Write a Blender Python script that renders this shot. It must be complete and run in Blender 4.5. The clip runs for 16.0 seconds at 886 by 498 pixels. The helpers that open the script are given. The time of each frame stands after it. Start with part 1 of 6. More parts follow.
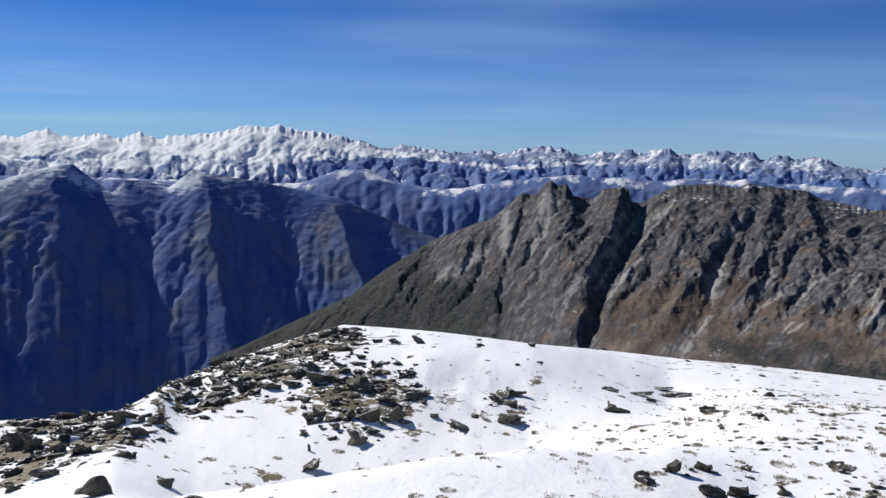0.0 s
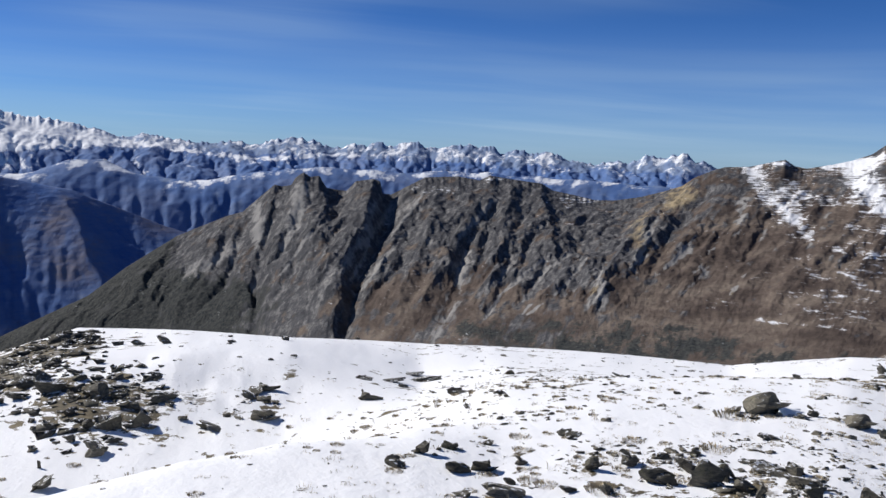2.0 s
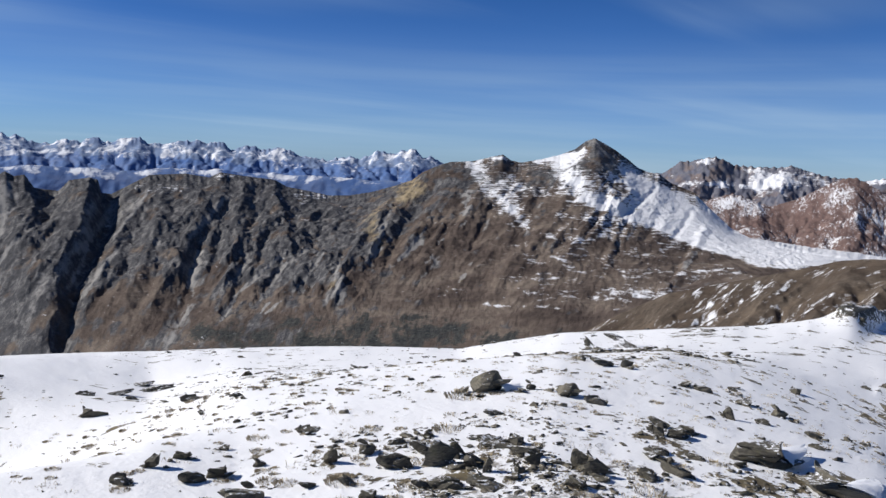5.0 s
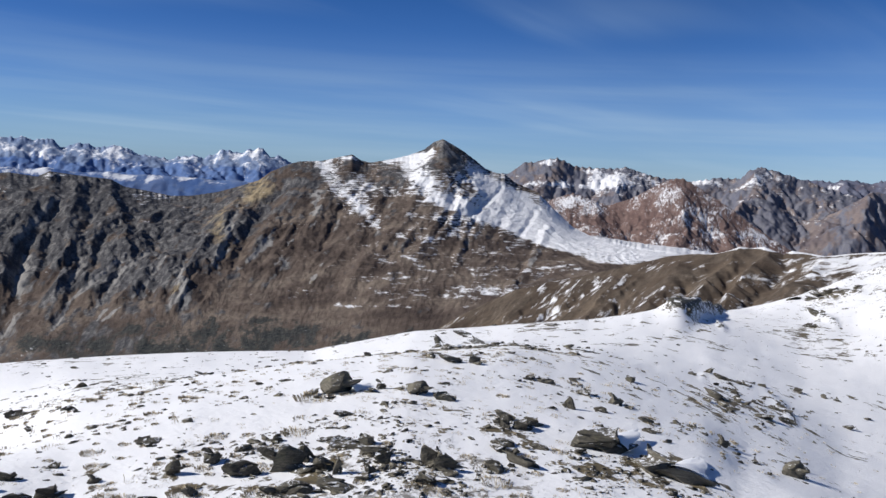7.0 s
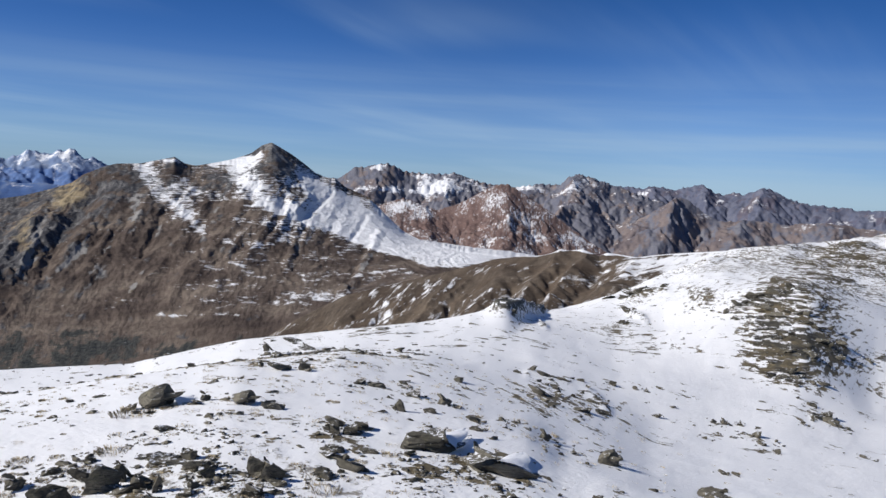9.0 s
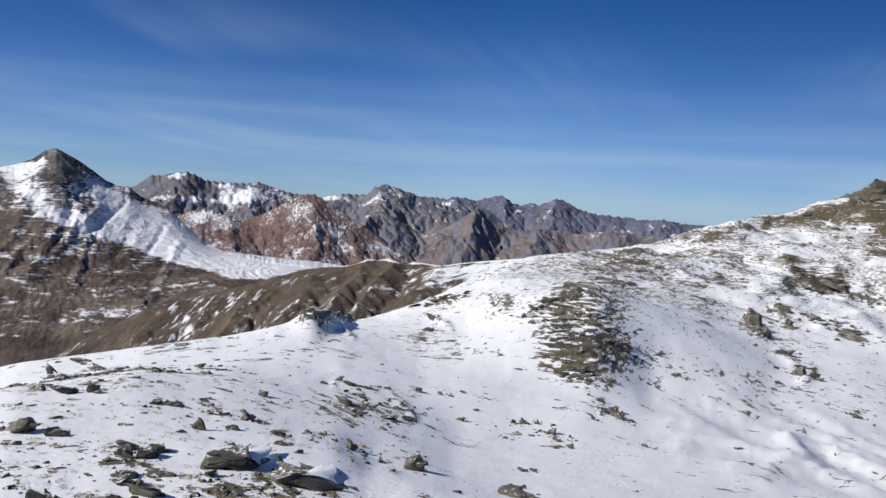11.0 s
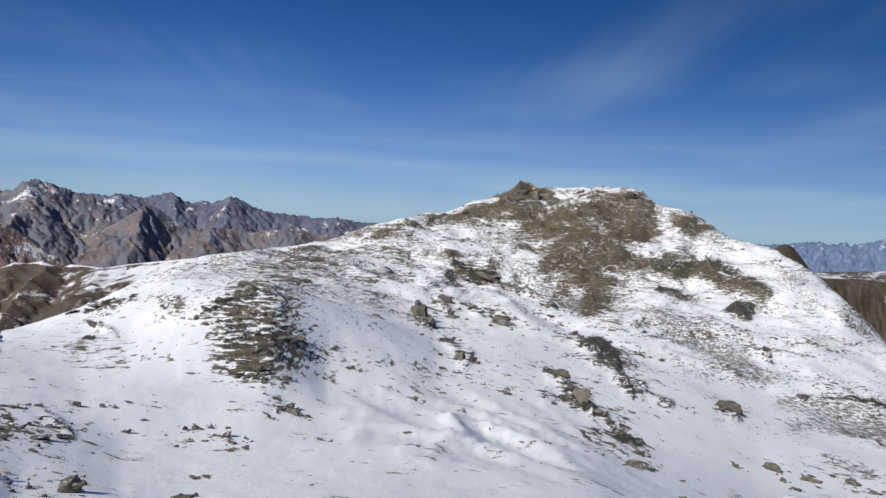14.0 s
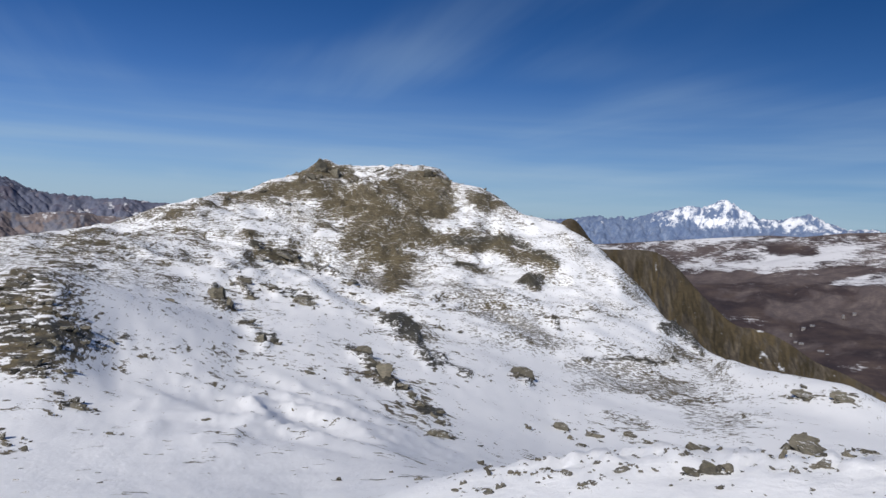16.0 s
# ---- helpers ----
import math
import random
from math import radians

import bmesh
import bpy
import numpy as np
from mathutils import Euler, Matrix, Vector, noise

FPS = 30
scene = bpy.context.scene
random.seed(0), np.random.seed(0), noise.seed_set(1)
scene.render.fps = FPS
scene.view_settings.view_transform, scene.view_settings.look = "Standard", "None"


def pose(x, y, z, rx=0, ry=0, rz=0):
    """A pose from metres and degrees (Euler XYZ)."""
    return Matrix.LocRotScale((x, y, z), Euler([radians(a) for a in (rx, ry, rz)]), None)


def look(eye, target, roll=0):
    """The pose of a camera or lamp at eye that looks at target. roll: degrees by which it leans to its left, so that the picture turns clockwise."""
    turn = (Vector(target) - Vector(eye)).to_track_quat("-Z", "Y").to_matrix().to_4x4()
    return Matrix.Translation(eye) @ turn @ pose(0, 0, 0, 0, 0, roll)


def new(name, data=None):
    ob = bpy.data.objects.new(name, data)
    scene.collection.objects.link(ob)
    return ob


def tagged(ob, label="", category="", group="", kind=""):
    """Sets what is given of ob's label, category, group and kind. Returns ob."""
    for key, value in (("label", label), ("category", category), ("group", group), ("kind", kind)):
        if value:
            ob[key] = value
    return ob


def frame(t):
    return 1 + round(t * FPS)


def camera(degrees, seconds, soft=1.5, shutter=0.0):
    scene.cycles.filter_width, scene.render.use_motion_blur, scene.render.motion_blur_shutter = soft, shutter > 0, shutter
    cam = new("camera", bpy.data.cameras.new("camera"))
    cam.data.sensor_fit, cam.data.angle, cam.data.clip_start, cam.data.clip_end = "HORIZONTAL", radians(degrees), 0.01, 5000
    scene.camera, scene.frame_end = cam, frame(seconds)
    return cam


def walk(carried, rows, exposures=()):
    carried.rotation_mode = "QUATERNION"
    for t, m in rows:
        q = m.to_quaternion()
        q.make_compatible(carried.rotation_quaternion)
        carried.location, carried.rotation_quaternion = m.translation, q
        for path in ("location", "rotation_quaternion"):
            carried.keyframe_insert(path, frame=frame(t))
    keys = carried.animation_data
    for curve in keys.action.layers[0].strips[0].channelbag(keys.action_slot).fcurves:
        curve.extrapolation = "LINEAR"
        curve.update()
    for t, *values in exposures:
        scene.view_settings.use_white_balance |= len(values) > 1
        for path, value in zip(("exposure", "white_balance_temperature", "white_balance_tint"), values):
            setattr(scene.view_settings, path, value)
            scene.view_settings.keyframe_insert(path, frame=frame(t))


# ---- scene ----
# A snowy summit ridge in the Alps under a clear autumn sky; heights are relative to the snow terrace below the summit.
EYE = 4.0      # eye above the terrace
REACH = 0.25   # the camera is held this far in front of the turning body
cam = camera(56.76, 16.0)
# seconds, yaw, pitch, roll
ROWS = [
    (0.0, -0.00, -7.00, 2.00),
    (0.5, -4.28, -7.07, 2.16),
    (1.0, -8.59, -7.04, 2.33),
    (1.5, -12.91, -6.96, 2.60),
    (2.0, -17.19, -6.84, 2.85),
    (2.5, -21.07, -6.70, 2.99),
    (3.0, -24.56, -6.60, 2.97),
    (3.5, -27.70, -6.52, 2.80),
    (4.0, -30.38, -6.44, 2.69),
    (6.5, -43.37, -5.89, 2.83),
    (7.0, -45.99, -5.75, 2.95),
    (7.5, -48.63, -5.61, 3.05),
    (8.0, -51.29, -5.40, 3.19),
    (8.5, -54.38, -5.15, 3.27),
    (9.0, -57.74, -4.77, 3.42),
    (11.5, -74.42, -2.89, 3.70),
    (12.0, -77.81, -2.55, 3.76),
    (12.5, -81.58, -2.27, 3.73),
    (13.0, -85.64, -2.09, 3.69),
    (13.5, -89.63, -2.00, 3.70),
    (14.0, -93.44, -1.93, 3.71),
    (14.5, -97.14, -2.00, 3.69),
    (15.0, -100.70, -2.16, 3.47),
    (15.5, -104.09, -2.38, 3.26),
    (16.0, -107.33, -2.64, 3.01),
]


def heading(t, yaw, pitch, roll):
    a, e = radians(-yaw), radians(pitch)
    eye = Vector((REACH * math.sin(a), REACH * math.cos(a), EYE))
    way = Vector((math.sin(a) * math.cos(e), math.cos(a) * math.cos(e), math.sin(e)))
    return t, look(eye, eye + way, roll)


walk(cam, [heading(*r) for r in ROWS], [(0.0, 0.14), (3.5, 0.15), (7.0, 0.09), (9.0, 0.08), (13.0, 0.02), (16.0, -0.05)])

# ---- sun, sky and thin cirrus ----
SUN_AZ, SUN_EL = -47.0, 32.0
world = bpy.data.worlds.new("sky")
scene.world = world
world.use_nodes = True
wt = world.node_tree
wt.nodes.clear()


def node(tree, kind, inputs=None, **props):
    n = tree.nodes.new(kind)
    for k, v in props.items():
        setattr(n, k, v)
    for k, v in (inputs or {}).items():
        sock = n.inputs[k]
        if isinstance(v, bpy.types.NodeSocket):
            tree.links.new(v, sock)
        else:
            sock.default_value = v
    return n


sky = node(wt, "ShaderNodeTexSky", sky_type="NISHITA", sun_disc=False, sun_elevation=radians(SUN_EL),
           sun_rotation=radians(SUN_AZ % 360), altitude=2400, air_density=1.0, dust_density=0.0, ozone_density=4.5)
coord = node(wt, "ShaderNodeTexCoord")
sep = node(wt, "ShaderNodeSeparateXYZ", {0: coord.outputs["Generated"]})
# cirrus sheet: directions projected on a high flat layer
up = node(wt, "ShaderNodeMath", {0: sep.outputs["Z"], 1: 0.0}, operation="MAXIMUM")
zz = node(wt, "ShaderNodeMath", {0: up.outputs[0], 1: 0.07}, operation="ADD")
px = node(wt, "ShaderNodeMath", {0: sep.outputs["X"], 1: zz.outputs[0]}, operation="DIVIDE")
py = node(wt, "ShaderNodeMath", {0: sep.outputs["Y"], 1: zz.outputs[0]}, operation="DIVIDE")
sheet = node(wt, "ShaderNodeCombineXYZ", {"X": px.outputs[0], "Y": py.outputs[0]})
turned = node(wt, "ShaderNodeMapping", {"Vector": sheet.outputs[0], "Rotation": (0, 0, radians(28)), "Scale": (0.16, 0.95, 1)})
streaks = node(wt, "ShaderNodeTexNoise", {"Vector": turned.outputs[0], "Scale": 0.8, "Detail": 5.0, "Roughness": 0.5, "Distortion": 0.6})
wide = node(wt, "ShaderNodeTexNoise", {"Vector": sheet.outputs[0], "Scale": 0.35, "Detail": 2.0})
both = node(wt, "ShaderNodeMath", {0: streaks.outputs["Fac"], 1: wide.outputs["Fac"]}, operation="MULTIPLY")
thin = node(wt, "ShaderNodeMapRange", {"Value": both.outputs[0], "From Min": 0.22, "From Max": 0.45, "To Min": 0.0, "To Max": 0.22}, interpolation_type="SMOOTHSTEP")
# the clear deep blue of thin mountain air: the sky deepens quickly above the horizon
deep = node(wt, "ShaderNodeMapRange", {"Value": sep.outputs["Z"], "From Min": 0.0, "From Max": 0.32}, interpolation_type="SMOOTHSTEP")
tint = node(wt, "ShaderNodeMix", {"Factor": deep.outputs[0], 6: (0.41, 0.545, 0.8, 1), 7: (0.105, 0.315, 0.56, 1)}, data_type="RGBA")
air = node(wt, "ShaderNodeMix", {"Factor": 1.0, 6: sky.outputs[0], 7: tint.outputs[2]}, data_type="RGBA", blend_type="MULTIPLY")
# and is darkest far from the sun
_a = radians(-38)
toward = node(wt, "ShaderNodeVectorMath", {0: coord.outputs["Generated"], 1: (math.sin(_a), math.cos(_a), 0)}, operation="DOT_PRODUCT")
half = node(wt, "ShaderNodeMath", {0: toward.outputs["Value"], 1: 0.5, 2: 0.5}, operation="MULTIPLY_ADD")
side = node(wt, "ShaderNodeValToRGB", {"Fac": half.outputs[0]})
for _p, _v in ((0.19, 0.68), (0.3, 0.79), (0.43, 0.73), (0.55, 0.76), (0.65, 0.71), (0.8, 0.64)):
    side.color_ramp.elements.new(_p).color = (_v * (1.03 - 0.16 * _p), _v, _v * (0.97 + 0.15 * _p), 1)
side.color_ramp.elements[0].color, side.color_ramp.elements[-1].color = (0.45, 0.48, 0.47, 1), (0.4, 0.52, 0.62, 1)
air = node(wt, "ShaderNodeMix", {"Factor": 1.0, 6: air.outputs[2], 7: side.outputs[0]}, data_type="RGBA", blend_type="MULTIPLY")
low_a = node(wt, "ShaderNodeMapRange", {"Value": sep.outputs["Z"], "From Min": -0.06, "From Max": 0.0}, interpolation_type="SMOOTHSTEP")
low_b = node(wt, "ShaderNodeMapRange", {"Value": sep.outputs["Z"], "From Min": 0.05, "From Max": 0.16, "To Min": 1.0, "To Max": 0.0}, interpolation_type="SMOOTHSTEP")
band = node(wt, "ShaderNodeMath", {0: low_a.outputs[0], 1: low_b.outputs[0]}, operation="MULTIPLY")
flat = node(wt, "ShaderNodeMapping", {"Vector": coord.outputs["Generated"], "Scale": (1.2, 1.2, 26)})
mist = node(wt, "ShaderNodeTexNoise", {"Vector": flat.outputs[0], "Scale": 1.5, "Detail": 4.0, "Roughness": 0.5})
veil = node(wt, "ShaderNodeMapRange", {"Value": mist.outputs["Fac"], "From Min": 0.3, "From Max": 0.7, "To Min": 0.16, "To Max": 0.48}, interpolation_type="SMOOTHSTEP")
veil = node(wt, "ShaderNodeMath", {0: veil.outputs[0], 1: band.outputs[0]}, operation="MULTIPLY")
clear = node(wt, "ShaderNodeMapRange", {"Value": half.outputs[0], "From Min": 0.5, "From Max": 0.85, "To Min": 1.0, "To Max": 0.4})
veil = node(wt, "ShaderNodeMath", {0: veil.outputs[0], 1: clear.outputs[0]}, operation="MULTIPLY")
air = node(wt, "ShaderNodeMix", {"Factor": veil.outputs[0], 6: air.outputs[2], 7: (2.8, 3.75, 4.6, 1)}, data_type="RGBA")
cloud = node(wt, "ShaderNodeMix", {"Factor": thin.outputs[0], 6: air.outputs[2], 7: (2.9, 3.9, 4.9, 1)}, data_type="RGBA")
bg = node(wt, "ShaderNodeBackground", {"Color": cloud.outputs[2], "Strength": 0.14})
node(wt, "ShaderNodeOutputWorld", {"Surface": bg.outputs[0]})

lamp = bpy.data.lights.new("sun", "SUN")
lamp.energy, lamp.angle, lamp.color = 4.8, radians(0.53), (1.0, 0.955, 0.89)
sun = new("sun", lamp)
_a, _e = radians(SUN_AZ), radians(SUN_EL)
sun.matrix_world = look((math.sin(_a) * math.cos(_e) * 100, math.cos(_a) * math.cos(_e) * 100, math.sin(_e) * 100), (0, 0, 0))


# ---- noise fields on plain arrays ----
def hash01(ix, iy, seed):
    h = (ix * 374761393 + iy * 668265263 + seed * 1442695041) & 0xFFFFFFFF
    h = ((h ^ (h >> 13)) * 1274126177) & 0xFFFFFFFF
    return ((h ^ (h >> 16)) & 0xFFFF) / 65535.0


def vnoise(x, y, seed=0):
    """Smooth gradient noise in -1..1."""
    ix, iy = np.floor(x).astype(np.int64), np.floor(y).astype(np.int64)
    fx, fy = x - ix, y - iy
    ux, uy = fx * fx * fx * (fx * (fx * 6 - 15) + 10), fy * fy * fy * (fy * (fy * 6 - 15) + 10)

    def corner(dx, dy):
        a = hash01(ix + dx, iy + dy, seed) * 2 * np.pi
        return np.cos(a) * (fx - dx) + np.sin(a) * (fy - dy)
    top = corner(0, 0) * (1 - ux) + corner(1, 0) * ux
    low = corner(0, 1) * (1 - ux) + corner(1, 1) * ux
    return (top * (1 - uy) + low * uy) * 1.5


def fbm(x, y, octaves=5, seed=0, gain=0.5):
    s, a = np.zeros_like(x), 1.0
    for o in range(octaves):
        s += a * vnoise(x, y, seed + o * 17)
        x, y, a = x * 2.03 + 11.3, y * 2.03 - 7.1, a * gain
    return s


def ridged(x, y, octaves=5, seed=0, gain=0.5):
    """Sharp crests near 1, valleys towards 0."""
    s, a, w = np.zeros_like(x), 0.5, 1.0
    for o in range(octaves):
        n = (1 - np.abs(vnoise(x, y, seed + o * 31))) ** 2
        s += a * n * w
        w = np.clip(n * 1.6, 0, 1)
        x, y, a = x * 2.07 + 3.7, y * 2.07 + 9.2, a * gain
    return s


LATTICE = np.random.default_rng(77).random((256, 256)).astype(np.float32)


def facets(x, y, octaves=4, seed=0, gain=0.5):
    """Broken planes meeting in sharp edges, 0 to 1: noise laid over triangles, folded."""
    total, weight, amount = 0.0, 1.0, 0.0
    for k in range(octaves):
        ix, iy = np.floor(x).astype(np.int32), np.floor(y).astype(np.int32)
        fx, fy = x - ix, y - iy
        i0, j0 = (ix + 37 * (seed + k)) & 255, (iy + 91 * (seed + k)) & 255
        i1, j1 = (i0 + 1) & 255, (j0 + 1) & 255
        a, b, c, d = LATTICE[i0, j0], LATTICE[i1, j0], LATTICE[i0, j1], LATTICE[i1, j1]
        n = np.where(fx + fy < 1, a + fx * (b - a) + fy * (c - a), d + (1 - fx) * (c - d) + (1 - fy) * (b - d))
        total, amount = total + weight * (1 - np.abs(2 * n - 1)), amount + weight
        weight *= gain
        x, y = (x * 0.91 + y * 0.42) * 2.03 + 7.3, (y * 0.91 - x * 0.42) * 2.03 + 3.1
    return total / amount


def smooth(a, b, x):
    t = np.clip((x - a) / (b - a), 0, 1)
    return t * t * (3 - 2 * t)


# ---- materials ----
def material(name):
    m = bpy.data.materials.new(name)
    m.use_nodes = True
    t = m.node_tree
    return m, t, t.nodes["Principled BSDF"]


def noise_of(t, scale, detail=5.0, rough=0.6, vector=None, distortion=0.0):
    v = vector or node(t, "ShaderNodeNewGeometry").outputs["Position"]
    return node(t, "ShaderNodeTexNoise", {"Vector": v, "Scale": scale, "Detail": detail, "Roughness": rough, "Distortion": distortion}).outputs["Fac"]


def ramp(t, fac, stops):
    n = node(t, "ShaderNodeValToRGB", {"Fac": fac})
    e = n.color_ramp.elements
    while len(e) < len(stops):
        e.new(0.5)
    for el, (p, c) in zip(e, stops):
        el.position, el.color = p, (*c, 1)
    return n.outputs["Color"]


def mixc(t, fac, a, b):
    n = node(t, "ShaderNodeMix", data_type="RGBA")
    for sock, v in ((n.inputs[0], fac), (n.inputs[6], a), (n.inputs[7], b)):
        if isinstance(v, bpy.types.NodeSocket):
            t.links.new(v, sock)
        else:
            sock.default_value = v if isinstance(v, float) else (*v, 1)
    return n.outputs[2]


def mathn(t, op, a, b=0.0, c=0.0):
    n = node(t, "ShaderNodeMath", operation=op)
    for sock, v in zip(n.inputs, (a, b, c)):
        if isinstance(v, bpy.types.NodeSocket):
            t.links.new(v, sock)
        else:
            sock.default_value = v
    return n.outputs[0]


def step(t, v, lo, hi):
    return node(t, "ShaderNodeMapRange", {"Value": v, "From Min": lo, "From Max": hi}, interpolation_type="SMOOTHSTEP").outputs[0]


def attr(t, name):
    return node(t, "ShaderNodeAttribute", attribute_name=name).outputs["Fac"]


def terrain_material(name, rock, scrub, snow, grain, relief, banks=0.5, thick=0.84, warm=(0.29, 0.235, 0.15), fall=True):
    """Rock, low plants and snow by the fields laid on the mesh, broken up by noise of the given grain (waves a metre).
    Rock and scree are drawn out down the fall line; banks: how far snow lies along the contours (0: in the gullies)."""
    m, t, p = material(name)
    flow = node(t, "ShaderNodeAttribute", attribute_name="flow").outputs["Vector"] if fall else node(t, "ShaderNodeNewGeometry").outputs["Position"]
    level = node(t, "ShaderNodeMapping", {"Vector": node(t, "ShaderNodeNewGeometry").outputs["Position"], "Scale": (0.24, 0.24, 2.2)}).outputs[0]
    n1, n2, n3 = noise_of(t, grain, 6.0, 0.62, flow), noise_of(t, grain * 5.5, 4.0, 0.65), noise_of(t, grain * 6.0, 6.0, 0.7, level)
    n4 = noise_of(t, grain * 2.4, 5.0, 0.65, flow)
    stone = ramp(t, mathn(t, "ADD", mathn(t, "MULTIPLY", n4, 0.65), mathn(t, "ADD", mathn(t, "MULTIPLY", n2, 0.35), mathn(t, "ADD", mathn(t, "MULTIPLY", attr(t, "wash"), 0.07), mathn(t, "MULTIPLY", attr(t, "pale"), 0.6)))), [(0.32, rock[0]), (0.5, rock[1]), (0.68, rock[2])])
    n0 = noise_of(t, grain * 0.4, 6.0, 0.62)
    green = ramp(t, mathn(t, "ADD", mathn(t, "MULTIPLY", n0, 0.62), mathn(t, "ADD", mathn(t, "MULTIPLY", n1, 0.18), mathn(t, "MULTIPLY", n3, 0.2))), [(0.38, scrub[0]), (0.5, scrub[1]), (0.62, scrub[2])])
    fine = mathn(t, "MULTIPLY", mathn(t, "SUBTRACT", n2, 0.5), 0.45)
    j_rock = mathn(t, "ADD", mathn(t, "MULTIPLY", mathn(t, "SUBTRACT", n1, 0.5), 1.5), fine)
    j_snow = mathn(t, "ADD", mathn(t, "ADD", mathn(t, "MULTIPLY", mathn(t, "SUBTRACT", n3, 0.5), 2.6 * banks), mathn(t, "MULTIPLY", mathn(t, "SUBTRACT", n4, 0.5), 2.2 * (1 - banks))), fine)
    f_scrub = step(t, mathn(t, "SUBTRACT", mathn(t, "ADD", attr(t, "scrub"), j_rock), mathn(t, "MULTIPLY", attr(t, "pale"), 1.6)), 0.3, 0.7)
    f_snow = step(t, mathn(t, "ADD", attr(t, "snow"), j_snow), 0.36, 0.72)
    f_snow = mathn(t, "MULTIPLY", f_snow, thick)
    f_warm = step(t, mathn(t, "ADD", attr(t, "warm"), mathn(t, "MULTIPLY", mathn(t, "SUBTRACT", n4, 0.5), 1.2)), 0.4, 0.9)
    # dark woods, with shade put into the same dark colour
    f_wood_shade = step(t, mathn(t, "ADD", attr(t, "wood_shade"), mathn(t, "ADD", j_rock, fine)), 0.4, 0.7)
    base = mixc(t, f_snow, mixc(t, f_wood_shade, mixc(t, f_warm, mixc(t, f_scrub, stone, green), warm), ramp(t, n2, [(0.35, (0.018, 0.023, 0.026)), (0.7, (0.075, 0.075, 0.07))])), snow)
    t.links.new(base, p.inputs["Base Color"])
    p.inputs["Roughness"].default_value = 0.85
    p.inputs["Specular IOR Level"].default_value = 0.04
    b = node(t, "ShaderNodeBump", {"Strength": 0.5, "Distance": relief, "Height": mathn(t, "ADD", mathn(t, "MULTIPLY", n4, 0.45), mathn(t, "MULTIPLY", n2, 0.6))})
    t.links.new(b.outputs[0], p.inputs["Normal"])
    return m


SNOW = (0.84, 0.86, 0.9)
M_CLIFF = terrain_material("cliff_rock", [(0.034, 0.035, 0.041), (0.076, 0.076, 0.081), (0.25, 0.243, 0.235)],
                           [(0.05, 0.039, 0.035), (0.1, 0.079, 0.067), (0.18, 0.148, 0.122)], SNOW, 0.03, 7.0, 0.85)
# the blue-grey lift of these tones is haze mixed into the base colour
M_BACK = terrain_material("hazed_back_rock", [(0.1, 0.11, 0.155), (0.145, 0.148, 0.18), (0.2, 0.2, 0.215)],
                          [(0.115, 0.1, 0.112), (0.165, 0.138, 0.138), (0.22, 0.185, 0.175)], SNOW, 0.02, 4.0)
# distance haze put into the base colour: blue rock, bluer scrub for lower slopes
M_FAR = terrain_material("hazed_far_rock", [(0.15, 0.21, 0.36), (0.2, 0.265, 0.4), (0.28, 0.34, 0.46)],
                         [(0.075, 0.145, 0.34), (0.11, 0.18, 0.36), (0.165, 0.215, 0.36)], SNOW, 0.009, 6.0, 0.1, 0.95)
# bluish tones put the haze before this range into its rock
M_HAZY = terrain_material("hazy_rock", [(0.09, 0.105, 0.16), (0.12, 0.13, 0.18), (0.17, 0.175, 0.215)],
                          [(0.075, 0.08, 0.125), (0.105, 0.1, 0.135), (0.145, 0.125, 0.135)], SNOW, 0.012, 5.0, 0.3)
# blue rock and foot hold the massif's haze as colour, not as air
M_MASSIF = terrain_material("hazed_massif", [(0.09, 0.135, 0.25), (0.14, 0.19, 0.3), (0.23, 0.28, 0.38)],
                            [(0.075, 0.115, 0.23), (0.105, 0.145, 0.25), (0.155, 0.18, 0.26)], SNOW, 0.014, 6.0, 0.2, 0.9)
# rock and forest carry the blue of hazy air as base colour
M_HAZED_SLOPE = terrain_material("hazed_slope", [(0.12, 0.19, 0.38), (0.17, 0.23, 0.4), (0.22, 0.28, 0.41)],
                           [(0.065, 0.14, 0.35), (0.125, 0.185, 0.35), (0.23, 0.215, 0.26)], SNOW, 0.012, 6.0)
M_RIDGE = terrain_material("brown_ridge", [(0.05, 0.042, 0.033), (0.09, 0.075, 0.057), (0.16, 0.135, 0.1)],
                           [(0.05, 0.041, 0.026), (0.085, 0.067, 0.041), (0.135, 0.104, 0.062)], SNOW, 0.11, 1.1, fall=False)
M_RED = terrain_material("red_scree", [(0.12, 0.085, 0.08), (0.17, 0.125, 0.115), (0.26, 0.2, 0.18)],
                         [(0.11, 0.075, 0.07), (0.155, 0.105, 0.095), (0.21, 0.15, 0.135)], SNOW, 0.09, 4.0, 0.3)
M_SPUR = terrain_material("grassy_spur", [(0.05, 0.04, 0.033), (0.095, 0.077, 0.062), (0.165, 0.135, 0.108)],
                          [(0.05, 0.038, 0.031), (0.09, 0.07, 0.055), (0.145, 0.115, 0.087)], SNOW, 0.09, 1.5, 0.0)
M_PLATEAU = terrain_material("plateau", [(0.07, 0.06, 0.066), (0.11, 0.09, 0.09), (0.17, 0.14, 0.13)],
                             [(0.035, 0.029, 0.034), (0.058, 0.045, 0.047), (0.095, 0.073, 0.066)], (0.68, 0.69, 0.73), 0.02, 4.0, 0.7)
M_VALLEY = terrain_material("valley_floor", [(0.08, 0.09, 0.1), (0.12, 0.13, 0.14), (0.2, 0.2, 0.2)],
                            [(0.05, 0.06, 0.06), (0.08, 0.085, 0.07), (0.12, 0.11, 0.08)], SNOW, 0.01, 2.0)


